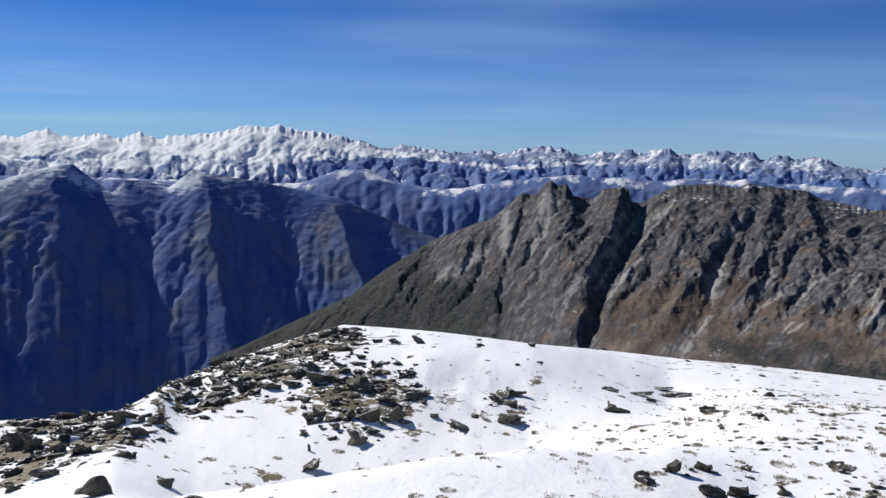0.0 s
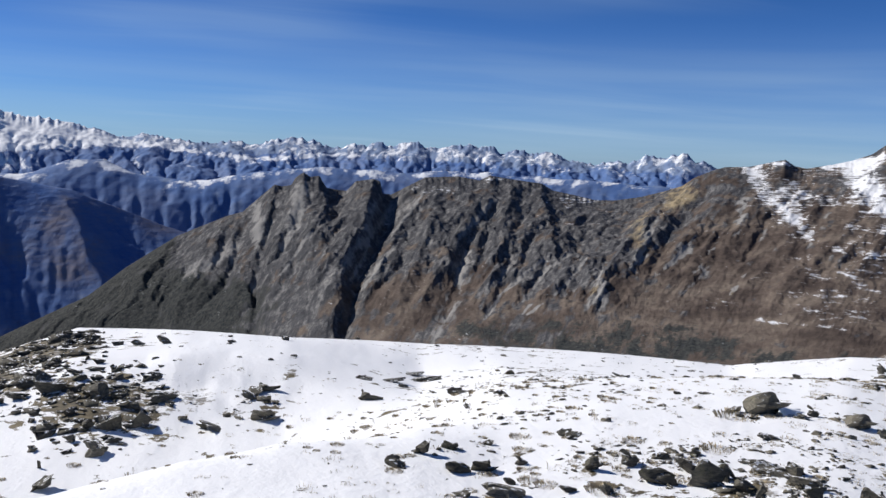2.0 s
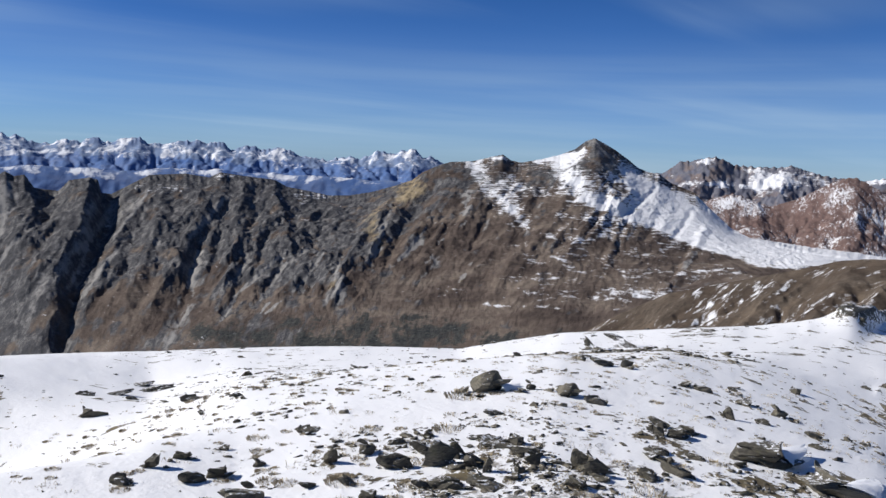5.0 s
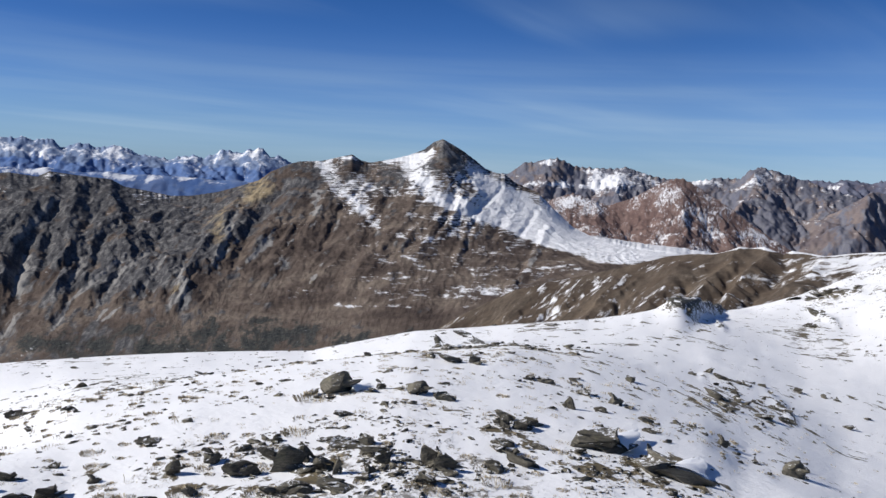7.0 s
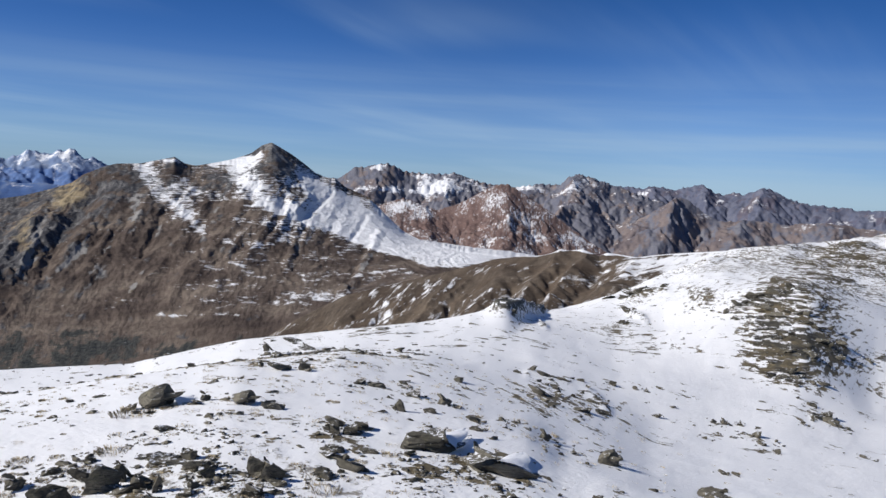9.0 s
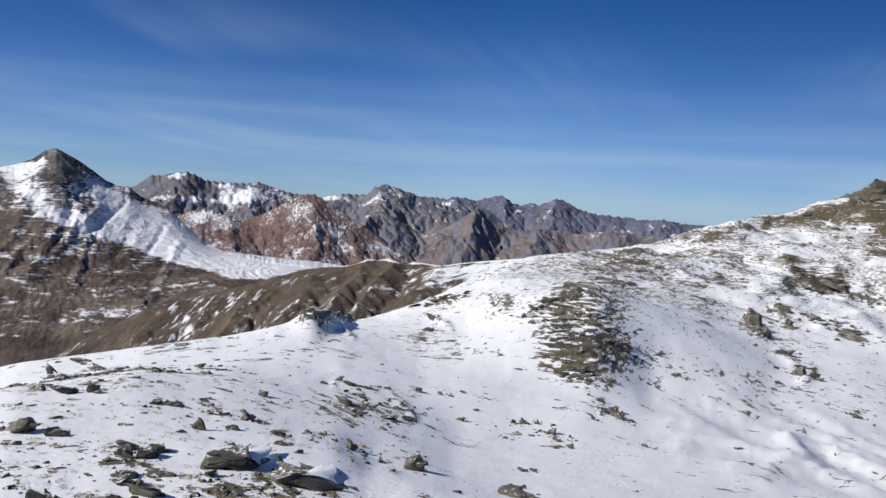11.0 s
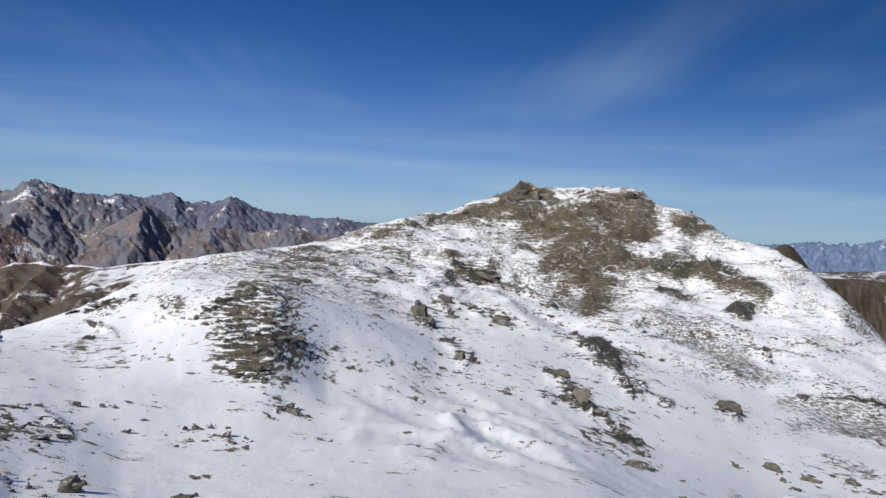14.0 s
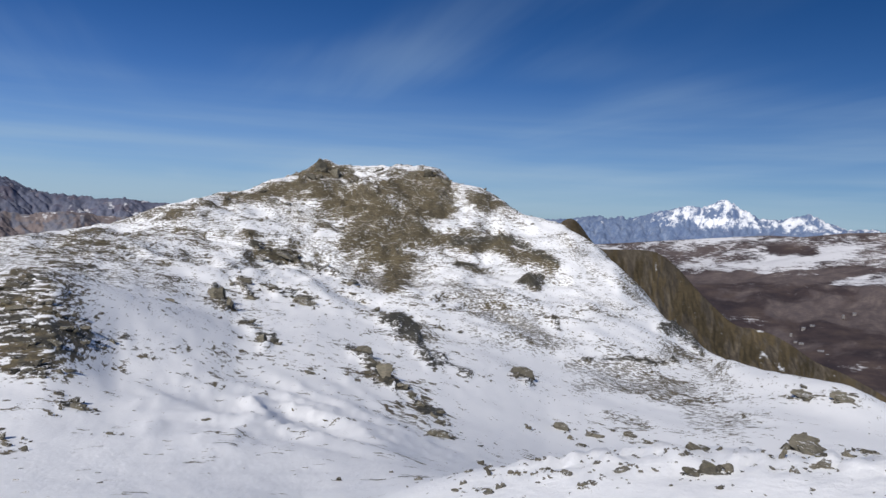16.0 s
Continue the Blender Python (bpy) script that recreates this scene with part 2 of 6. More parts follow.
# ---- meshes from arrays ----
def grid_object(name, X, Y, Z, mat, fields, label, category, kind="structure", shade=True):
    r, c = X.shape
    me = bpy.data.meshes.new(name)
    me.vertices.add(r * c)
    me.vertices.foreach_set("co", np.stack([X, Y, Z], -1).astype(np.float32).ravel())
    i = np.arange(r * c).reshape(r, c)
    q = np.stack([i[:-1, :-1], i[:-1, 1:], i[1:, 1:], i[1:, :-1]], -1).reshape(-1)
    n = len(q) // 4
    me.loops.add(n * 4)
    me.loops.foreach_set("vertex_index", q.astype(np.int32))
    me.polygons.add(n)
    me.polygons.foreach_set("loop_start", np.arange(0, n * 4, 4, dtype=np.int32))
    me.polygons.foreach_set("use_smooth", np.full(n, shade))
    for key, val in fields.items():
        if val.ndim == 3:
            me.attributes.new(key, "FLOAT_VECTOR", "POINT").data.foreach_set("vector", val.astype(np.float32).ravel())
        else:
            me.attributes.new(key, "FLOAT", "POINT").data.foreach_set("value", val.astype(np.float32).ravel())
    me.update(calc_edges=True)
    me.validate()
    me.materials.append(mat)
    return tagged(new(name, me), label, category, "", kind)


def lines(table, az, column):
    """One column of a table of stations (first column: azimuth in degrees), at the azimuths az."""
    t = np.array(table)
    return np.interp(az, t[:, 0], t[:, column])


def soften(v, n):
    k = np.hanning(2 * n + 3)
    return np.convolve(np.pad(v, n + 1, mode="edge"), k / k.sum(), mode="valid")


def spread(H, n):
    """A field smoothed over n cells both ways."""
    for axis in (0, 1):
        H = np.apply_along_axis(soften, axis, H, n)
    return H


def runoff(H, dx, dy, seed, passes=8, bite=0.03):
    """Running water cuts its gullies into a slope H (rows downhill to uphill, cells dx by dy metres). Returns what it took and how much water passes."""
    n, m = H.shape
    H = H.copy()
    soft = 0.4 + 1.2 * np.random.default_rng(seed).random(H.shape)
    own = np.arange(n * m).reshape(n, m)
    start = H.copy()
    for _ in range(passes):
        wide = np.pad(H, 1, constant_values=1e9)
        best, to, reach = np.zeros_like(H), own.copy(), np.ones_like(H)
        for dj in (-1, 0, 1):
            for di in (-1, 0, 1):
                if dj or di:
                    dist = np.hypot(dj * dy, di * dx)
                    fall = (H - wide[1 + dj:1 + dj + n, 1 + di:1 + di + m]) / dist
                    better = fall > best
                    best, to, reach = np.where(better, fall, best), np.where(better, own + dj * m + di, to), np.where(better, dist, reach)
        order = np.argsort(H.ravel(), kind="stable")
        to_list, water = to.ravel().tolist(), (dx * dy + 0 * H).ravel().tolist()
        downhill = order.tolist()
        for k in reversed(downhill):
            if to_list[k] != k:
                water[to_list[k]] += water[k]
        cut = (bite * soft.ravel() * np.sqrt(np.array(water)) / reach.ravel()).tolist()
        h = H.ravel().tolist()
        for k in downhill:
            h[k] = (h[k] + cut[k] * h[to_list[k]]) / (1 + cut[k])
        H = np.array(h).reshape(n, m)
        H = H * 0.9 + 0.1 * spread(H, 0)
    return H - start, np.log(np.array(water).reshape(n, m) / (dx * dy).mean())


def finer(v, qj, qi, shape):
    """A coarse field drawn out over every cell."""
    v = np.array([np.interp(np.arange(shape[1]) / qi, np.arange(v.shape[1]), r) for r in v])
    v = np.array([np.interp(np.arange(shape[0]) / qj, np.arange(v.shape[0]), c) for c in v.T]).T
    return spread(v, max(1, (qi + qj) // 4))


def mountain(name, crest, slope, mat, label, seed, rough, wave, jag, snow, scrub, floor=-900.0, step_az=0.09, rows=120, gullies=1.0, crumple=0.4, kind="structure", spurs=(), gain=0.5, lumpy=0.3, slant=0.6, peaks=None, quiet=None, warm=None, wood_shade=None, hollow=0.25, bite=0.03, ribs_at=(), gullies_at=(), pale_at=(), teeth_wide=1):
    """A mountain side as seen from the summit. crest: (azimuth, elevation) of its skyline; slope: (azimuth, crest distance,
    knee elevation, knee distance, foot elevation, foot distance). rough: metres of relief, wave: its length; jag: metres of teeth on the skyline.
    gullies: share of the relief that running water has cut; crumple: share of broken rock; hollow: how far snow keeps to hollows."""
    az = np.arange(crest[0][0], crest[-1][0] + step_az / 2, step_az)
    ce = lines(crest, az, 1)
    if peaks:
        # single summits along the crest: width and height in degrees
        ce = ce + peaks[1] * (ridged(az / peaks[0], 0 * az + seed * 1.7, 4, seed + 17, 0.5) - 0.55)
    dc, ke, kd, fe, fd = (soften(lines(slope, az, k), 12) for k in range(1, 6))
    easy = soften(ce, 22)
    zc, zk, zf = (EYE + d * np.tan(np.radians(e)) for d, e in ((dc, easy), (kd, ke), (fd, fe)))
    u = np.linspace(0, 1, rows)
    D, Z = np.empty((rows + 14, len(az))), np.empty((rows + 14, len(az)))
    for j, s in enumerate(u):
        # a smooth hollow curve from foot through knee to crest
        f, k, c = (1 - s) ** 2 - s * (1 - s), 4 * s * (1 - s), s ** 2 - s * (1 - s)
        D[j], Z[j] = f * fd + k * kd + c * dc, f * zf + k * zk + c * zc
    for j in range(14):
        b = (j + 1) / 14
        D[rows + j] = dc + (dc - kd + 60) * b * 1.3
        Z[rows + j] = zc - (zc - zf + 40) * b * 1.1
    A = np.radians(az)[None, :]
    S = np.concatenate([u, np.ones(14)])[:, None]
    X, Y = D * np.sin(A), D * np.cos(A)
    # places on the face itself: metres across and metres up the slope
    across = np.radians(az)[None, :] * dc[None, :] / wave + 0 * Z
    upward = np.cumsum(np.hypot(np.gradient(D, axis=0), np.gradient(Z, axis=0)), 0) / wave
    bend = fbm(across * 0.5, upward * 0.5, 3, seed + 5)
    gx = across + (1 - S) * slant + bend * 0.15
    keep = np.sin(np.pi * np.clip(S, 0, 1) ** 1.15) ** 0.6
    keep[rows:] = 0.5
    calm = 1.0
    if quiet:
        calm = quiet(az[None, :] + bend * 2.0, np.degrees(np.arctan((Z - EYE) / D)) + bend * 1.2)
    # main spurs: broad on their sunny side, abrupt on the other
    spur = np.zeros_like(Z)
    crook = bend * 0.45 + (facets(across * 1.5, upward * 1.5, 3, seed + 71) - 0.5) * 0.7
    for a_top, a_foot, w_left, w_right, height in spurs:
        off = az[None, :] - (a_top + (a_foot - a_top) * (1 - S)) + crook
        side = np.where(off < 0, 1 + off / w_left, 1 - off / w_right)
        part_of = height * np.clip(side, 0, 1) ** 1.2
        spur = np.maximum(spur, part_of) + 0.5 * np.minimum(spur, part_of)
    Z = Z + spur * np.sin(np.pi * np.clip(S, 0, 1) ** 1.3) ** 0.7 * np.where(S < 1, 1, 0) * (0.6 + 0.4 * np.clip(calm, 0, 1) if quiet else 1)
    if ribs_at:
        wry = fbm(across * 1.6, upward * 1.2, 4, seed + 81) * 0.22
        e0 = np.degrees(np.arctan((Z - EYE) / D))
        Z = Z + 0.58 * (drawn(ribs_at, az[None, :] + wry, e0 + wry) - drawn(gullies_at, az[None, :] + wry, e0 + wry)) * np.where(S < 1, 1, 0)
    # gullies and the ribs between them
    dx, dy = np.radians(step_az) * D[:rows], np.maximum(np.abs(np.gradient(D[:rows], axis=0)), 0.5)
    qi, qj = max(1, round(wave / 9 / dx.mean())), max(1, round(wave / 9 / dy.mean()))
    F = Z[:rows] + rough * (0.55 * fbm(gx[:rows] * 0.8, upward[:rows] * 0.35, 4, seed + 13, 0.5) + 0.35 * ridged(gx[:rows] * 0.7, upward[:rows] * 0.22, 3, seed + 14))
    cut, water = runoff(F[::qj, ::qi], dx[::qj, ::qi] * qi, dy[::qj, ::qi] * qj, seed, bite=bite)
    took, water = (finer(v, qj, qi, F.shape) for v in (cut, water))
    took = took + F - Z[:rows]
    n = max(4, int(wave / dx.mean()))
    took = took - spread(took, n)
    took = np.clip(took / (took.std() + 1e-6), -2.6, 2.6)
    wash = np.zeros_like(Z)
    wash[:rows] = np.clip((water - 1.5) / 4.0, 0, 1)
    carved = np.zeros_like(Z)
    carved[:rows] = took * 0.17 * gullies
    Z = Z + rough * keep * calm * carved
    # broken rock
    ribs = (facets(gx, upward * 0.24 + bend * 0.2, 3, seed, gain) - 0.55) * 0.8 + (facets(gx * 2.6, upward * 0.6, 4, seed + 2, gain) - 0.55) * 0.5
    lumps = facets(across * 2.4 + bend * 0.2, upward * 2.2, 4, seed + 9, gain) - 0.55
    Z = Z + rough * keep * calm * crumple * (ribs + lumps * lumpy)
    Z = Z + rough * keep * 0.09 * (ridged(gx * 2.3, upward * 1.3, 4, seed + 19, 0.6) - 0.5)
    top = smooth(0.88, 1.0, S)
    teeth = ridged(X / wave * 5, Y / wave * 0.7, 4, seed + 3) - 0.6
    Z = Z + jag * top * teeth
    # settle the skyline on its line: broadly first, the single teeth near the crest alone
    for turn in range(4):
        seen = np.degrees(np.arctan((Z[:rows + 3] - EYE) / D[:rows + 3])).max(0)
        gap = dc * np.radians(ce - seen)
        broad = soften(gap, 25)
        Z = Z + smooth(0.5, 1.0, S) * broad[None]
        if turn > 0:
            Z = Z + smooth(0.86, 1.0, S) * soften(gap - broad, teeth_wide)[None]
    Z[0] = floor
    rel = np.clip((Z - zf[None]) / np.maximum(zc - zf, 1)[None], -0.3, 1.4)
    big = fbm(across * 0.8, upward * 0.8, 4, seed + 40)
    streak = fbm(gx * 2.4, upward * 0.9 + bend, 4, seed + 60, 0.6)
    dz = np.gradient(Z, axis=0) / np.maximum(np.abs(np.gradient(D, axis=0)), 0.5)
    el, aa = np.degrees(np.arctan((Z - EYE) / D)), az[None, :] + 0 * Z
    proud = Z - spread(Z, max(2, n // 4))
    proud = np.clip(proud / (proud[2:rows - 2].std() + 1e-6), -2, 2) * np.where(S < 1, 1, 0)
    fields = {"snow": snow(aa, rel, big + 0.35 * streak, dz, el) - hollow * 0.5 * proud, "scrub": scrub(aa, rel, big + 0.8 * streak, dz, el) - 0.16 * proud,
              "wash": wash, "flow": np.stack([gx * wave, upward * wave * 0.34, 0 * gx], -1)}
    if pale_at:
        wry = fbm(across * 2.2, upward * 2.2, 4, seed + 82) * 0.3
        fields["pale"] = drawn(pale_at, aa + wry, el + wry)
    if warm:
        fields["warm"] = warm(aa, rel, big, dz, el)
    if wood_shade:
        fields["wood_shade"] = wood_shade(aa, rel, big, dz, el)
    return grid_object(name, X, Y, Z, mat, fields, label, "mountain", kind)


def drawn(table, az, el):
    """The sum of strokes laid on a face: 1 along a line of (azimuth, elevation), fading to nothing at its half width, times its strength."""
    total = np.zeros_like(el)
    for line, width, gain in table:
        near = np.full_like(el, 9e9)
        for (a0, e0), (a1, e1) in zip(line, line[1:]):
            long = (a1 - a0) ** 2 + (e1 - e0) ** 2
            t = np.clip(((az - a0) * (a1 - a0) + (el - e0) * (e1 - e0)) / long, 0, 1)
            near = np.minimum(near, np.hypot(az - a0 - t * (a1 - a0), el - e0 - t * (e1 - e0)))
        total += gain * np.clip(1 - near / width, 0, 1)
    return total


def spot(az, rel, a0, wa, r0, wr, gain):
    return gain * np.exp(-((az - a0) / wa) ** 2 - ((rel - r0) / wr) ** 2)


# ---- far ranges ----
FAR_WEST = [(-38, 0.05), (-36, 0.1), (-31, 0.0), (-28.4, -0.06), (-27.8, -0.24), (-26.9, 0), (-25.8, 0.4), (-25.3, 0.03), (-24.3, -0.11), (-22.7, 0.2), (-21.5, -0.08), (-20.3, 0.42), (-19.4, -0.04), (-18.5, 0.21), (-17.1, 0.34),
            (-15.7, 0.47), (-14.2, 0.94), (-13.5, 1.14), (-12.4, 1.0), (-11.4, 1.22), (-10.1, 0.83), (-9, 0.88), (-7.4, 0.63), (-5.9, 0.3), (-4.3, -0.11), (-2.8, 0.21), (-1.8, -0.03), (-0.2, -0.17), (1.2, -0.23),
            (2.7, 0.01), (3.9, -0.22), (5.4, 0.22), (7, 0.45), (7.6, 0.22), (7.9, 0.46), (8.5, 0.02), (9.7, -0.13)]
FAR_EAST = [(10.8, 0.18), (11.6, 0.05), (12.3, 0.48), (13.1, 0.11), (14.2, 0.41), (15.1, 0.48), (15.6, 0.2), (16.7, 0.12), (17.4, 0.33), (18.6, 0.52), (19.2, 0.32), (20.3, 0.48), (20.8, 0.01), (22.3, 0.36), (23, 0.06),
            (24, 0.28), (24.9, 0.1), (25.7, -0.25), (27.2, -0.4), (28.8, -0.09), (29.4, -0.29), (30.7, 0.36), (31.7, 0.21), (32.5, 0.52), (33.3, 0.59), (33.9, 0.12), (34.6, 0.16), (35.1, -0.29), (36.5, -0.3), (40, -0.6), (44, -0.6)]
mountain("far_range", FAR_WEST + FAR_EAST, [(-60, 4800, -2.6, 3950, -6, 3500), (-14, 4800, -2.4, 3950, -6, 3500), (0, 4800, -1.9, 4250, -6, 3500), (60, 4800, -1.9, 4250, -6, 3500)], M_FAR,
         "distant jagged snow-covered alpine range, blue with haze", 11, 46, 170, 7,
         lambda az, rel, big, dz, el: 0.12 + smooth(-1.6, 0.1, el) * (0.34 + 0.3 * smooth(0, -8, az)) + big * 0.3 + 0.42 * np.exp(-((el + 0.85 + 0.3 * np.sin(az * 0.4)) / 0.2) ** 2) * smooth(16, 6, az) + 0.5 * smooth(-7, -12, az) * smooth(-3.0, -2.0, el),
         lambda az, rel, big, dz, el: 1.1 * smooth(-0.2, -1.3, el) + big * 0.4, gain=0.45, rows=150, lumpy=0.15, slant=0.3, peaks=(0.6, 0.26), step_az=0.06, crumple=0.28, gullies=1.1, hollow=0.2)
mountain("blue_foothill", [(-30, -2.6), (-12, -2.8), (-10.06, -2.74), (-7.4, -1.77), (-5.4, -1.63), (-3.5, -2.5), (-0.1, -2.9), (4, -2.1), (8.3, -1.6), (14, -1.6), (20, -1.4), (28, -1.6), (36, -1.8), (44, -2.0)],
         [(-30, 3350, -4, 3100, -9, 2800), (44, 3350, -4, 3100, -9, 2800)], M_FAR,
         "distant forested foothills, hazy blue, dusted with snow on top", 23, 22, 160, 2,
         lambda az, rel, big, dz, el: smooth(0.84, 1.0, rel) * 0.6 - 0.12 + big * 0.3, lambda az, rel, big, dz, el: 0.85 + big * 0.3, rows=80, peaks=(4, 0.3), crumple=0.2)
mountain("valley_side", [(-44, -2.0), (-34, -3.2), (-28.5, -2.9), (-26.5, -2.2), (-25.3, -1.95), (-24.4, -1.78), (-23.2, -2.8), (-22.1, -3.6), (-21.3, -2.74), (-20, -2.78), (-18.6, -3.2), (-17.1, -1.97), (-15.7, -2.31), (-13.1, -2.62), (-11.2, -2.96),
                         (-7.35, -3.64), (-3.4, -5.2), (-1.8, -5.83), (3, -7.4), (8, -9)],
         [(-60, 2950, -7, 2650, -19, 2050), (-28, 2950, -7, 2650, -19, 2050), (-10, 2850, -8, 2550, -19, 2000), (8, 2700, -12, 2400, -19, 2000)], M_HAZED_SLOPE,
         "steep shaded valley side with forest in hazy blue and brown meadows", 37, 12, 150, 2,
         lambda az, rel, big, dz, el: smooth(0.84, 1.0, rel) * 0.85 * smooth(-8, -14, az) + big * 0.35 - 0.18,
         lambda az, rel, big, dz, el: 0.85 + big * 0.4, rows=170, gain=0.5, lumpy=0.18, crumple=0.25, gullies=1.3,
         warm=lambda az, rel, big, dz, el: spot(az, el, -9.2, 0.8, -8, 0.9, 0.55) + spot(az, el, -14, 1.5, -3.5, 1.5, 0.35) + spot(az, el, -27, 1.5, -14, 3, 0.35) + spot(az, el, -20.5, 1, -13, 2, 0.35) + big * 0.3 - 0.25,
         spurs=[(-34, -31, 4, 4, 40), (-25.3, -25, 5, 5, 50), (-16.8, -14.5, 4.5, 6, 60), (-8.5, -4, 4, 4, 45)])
# ---- the ridge across the valley: crags, brown slopes and the snowy peak ----
CLIFF_WEST = [(-16, -14.6), (-14.2, -14.0), (-6.4, -10.4), (-4.1, -8.6), (-0.9, -6.5), (0.7, -5.8), (2.3, -5.1), (3.3, -4.8), (4.3, -3.87), (5.4, -2.86), (5.9, -2.98), (6.5, -2.86), (6.8, -2.33), (7.3, -1.95), (7.8, -2.25), (8.4, -2.13), (8.9, -2.93),
              (9.4, -3.02), (10.3, -3.1), (10.9, -2.41), (12.1, -2.19), (12.6, -2.34), (12.8, -3.17), (13.4, -3.22), (14.6, -2.53), (15.7, -1.91), (18, -1.73), (19.5, -1.93), (20.2, -1.57), (21.8, -1.75), (23.8, -1.93), (24.6, -2.37), (25.8, -2.55)]
CLIFF_EAST = [(27.5, -2.86), (28.9, -2.79), (30.5, -2.47), (32, -2), (33.2, -1.55), (33.9, -0.97), (35.1, -0.4), (35.8, -0.17), (37.3, -0.06), (38.5, 0.27), (39.4, 0.5), (40, 0.11), (40.7, 0), (42.2, 0.33), (43.3, 0.65), (44.3, 1.07), (45, 1.65),
              (45.6, 1.88), (46.2, 1.58), (47, 1.15), (47.9, 0.55), (48.6, 0.02), (49.3, -0.25), (50, -0.32), (50.8, -0.89), (52.4, -1.47), (53.6, -2.6), (54.9, -3.7), (56.1, -4.22), (59, -4.7), (62, -4.9), (66, -5.5)]
CLIFF_SLOPE = [(-16, 2150, -16, 2000, -22, 1800), (-4, 2000, -11.5, 1790, -19, 1550), (8, 1850, -8.5, 1480, -16, 1150), (20, 1850, -7.3, 1400, -14.5, 950), (32, 1900, -6.2, 1380, -14, 850),
               (45, 1950, -4.6, 1350, -13, 750), (52, 1950, -5.2, 1350, -12, 700), (60, 1500, -6.2, 1100, -11, 620), (66, 1400, -7, 1050, -11, 600)]
# lower edges of the crags and of the snow on the peak, and the upper edge of the snow basin: azimuth, elevation
CRAG_EDGE = [(-16, -16), (-4, -12), (5, -10.5), (12, -9.6), (20, -8.6), (25, -10.4), (29, -8.6), (34, -5.6), (40, -3.2), (46, -1.2), (52, -0.6), (66, -1)]
SNOW_EDGE = [(28, 0), (34, -0.2), (37.2, -1.0), (38.5, -2.4), (40.3, -3.7), (42, -2.6), (44.5, -2.6), (47.2, -3.6), (50.7, -4.5), (53.8, -5.34), (56.7, -6.08), (59, -6.15), (61.4, -5.5), (66, -5)]


# rock ribs of the crags: a line of (azimuth, elevation), half width in degrees, height in metres
RIBS_WEST = [([(7.3, -2.1), (6.5, -5.2), (5.3, -7.4)], 0.9, 20), ([(5.5, -3.0), (5.1, -4.9), (4.5, -7.1)], 0.7, 13), ([(8.7, -2.8), (9.1, -5.5), (8.1, -9.3)], 0.7, 9),
             ([(12.2, -2.3), (11.7, -5.5), (9.9, -8.9), (9.2, -10.8)], 1.5, 32), ([(14.8, -4.0), (13.9, -6.2), (11.7, -9.3), (9.2, -12.6)], 1.3, 20), ([(16.5, -3.2), (15.8, -6.9), (14.3, -10.0)], 0.8, 11),
             ([(18.6, -4.3), (17.7, -6.9), (15.9, -10.8)], 0.7, 11), ([(2.3, -5.3), (1.0, -7.0), (-0.9, -8.8)], 0.9, 14), ([(3.4, -5.0), (2.8, -6.7), (2.3, -8.1)], 0.6, 9),
             ([(6.3, -8.2), (5.6, -10.7), (5.3, -12.9)], 0.9, 12), ([(3.9, -8.1), (2.6, -10.6), (1.9, -12.7)], 0.9, 10)]
RIBS_EAST = [([(20.3, -1.8), (19.0, -4.9), (18.3, -6.5)], 0.8, 13), ([(21.8, -2.4), (21.4, -5.2), (21.2, -7.5), (20.5, -9.5)], 0.7, 13), ([(23.8, -3.1), (24.8, -5.8), (25.1, -7.2)], 0.7, 14),
             ([(23.0, -4.9), (22.4, -7.3), (22.1, -8.3)], 0.5, 9), ([(34.3, -0.8), (31.8, -4.3), (30.3, -6.7), (28.5, -9.6)], 1.1, 20), ([(35.9, -1.7), (34.5, -4.5), (32.4, -7.4)], 0.8, 10),
             ([(27.0, -6.9), (28.1, -9.2)], 0.5, 8), ([(37.9, -2.2), (36.9, -4.4), (36.2, -5.6)], 0.7, 8), ([(40.3, -4.2), (38.6, -7.0), (36.4, -9.1)], 0.8, 7), ([(42.9, -4.0), (41.2, -6.4), (39.4, -8.1)], 0.8, 6),
             ([(46.7, -1.5), (47.5, -2.7)], 0.4, 10), ([(29.5, -6.4), (28.4, -8.8)], 0.4, 7), ([(45.5, -4.6), (43.5, -7.0), (41.0, -8.8)], 0.8, 6)]
# gullies cut between them
GULLIES = [([(5.8, -3.0), (5.1, -5.6), (4.9, -7.4), (4.4, -9.2), (4.3, -12.5)], 0.5, 16), ([(13.3, -3.3), (12.6, -6.6), (11.3, -9.3), (10.5, -13.0)], 0.9, 24),
           ([(19.2, -5.1), (18.7, -7.6), (17.5, -11.5)], 0.8, 12), ([(25.4, -7.0), (22.1, -9.1), (20.6, -11.1)], 0.5, 9), ([(33.2, -1.9), (30.7, -5.5), (30.0, -7.2)], 0.5, 8),
           ([(9.8, -3.3), (9.1, -6.3), (7.4, -10.0)], 0.6, 9), ([(26.1, -5.0), (26.8, -6.5), (26.3, -9.7)], 0.6, 9)]
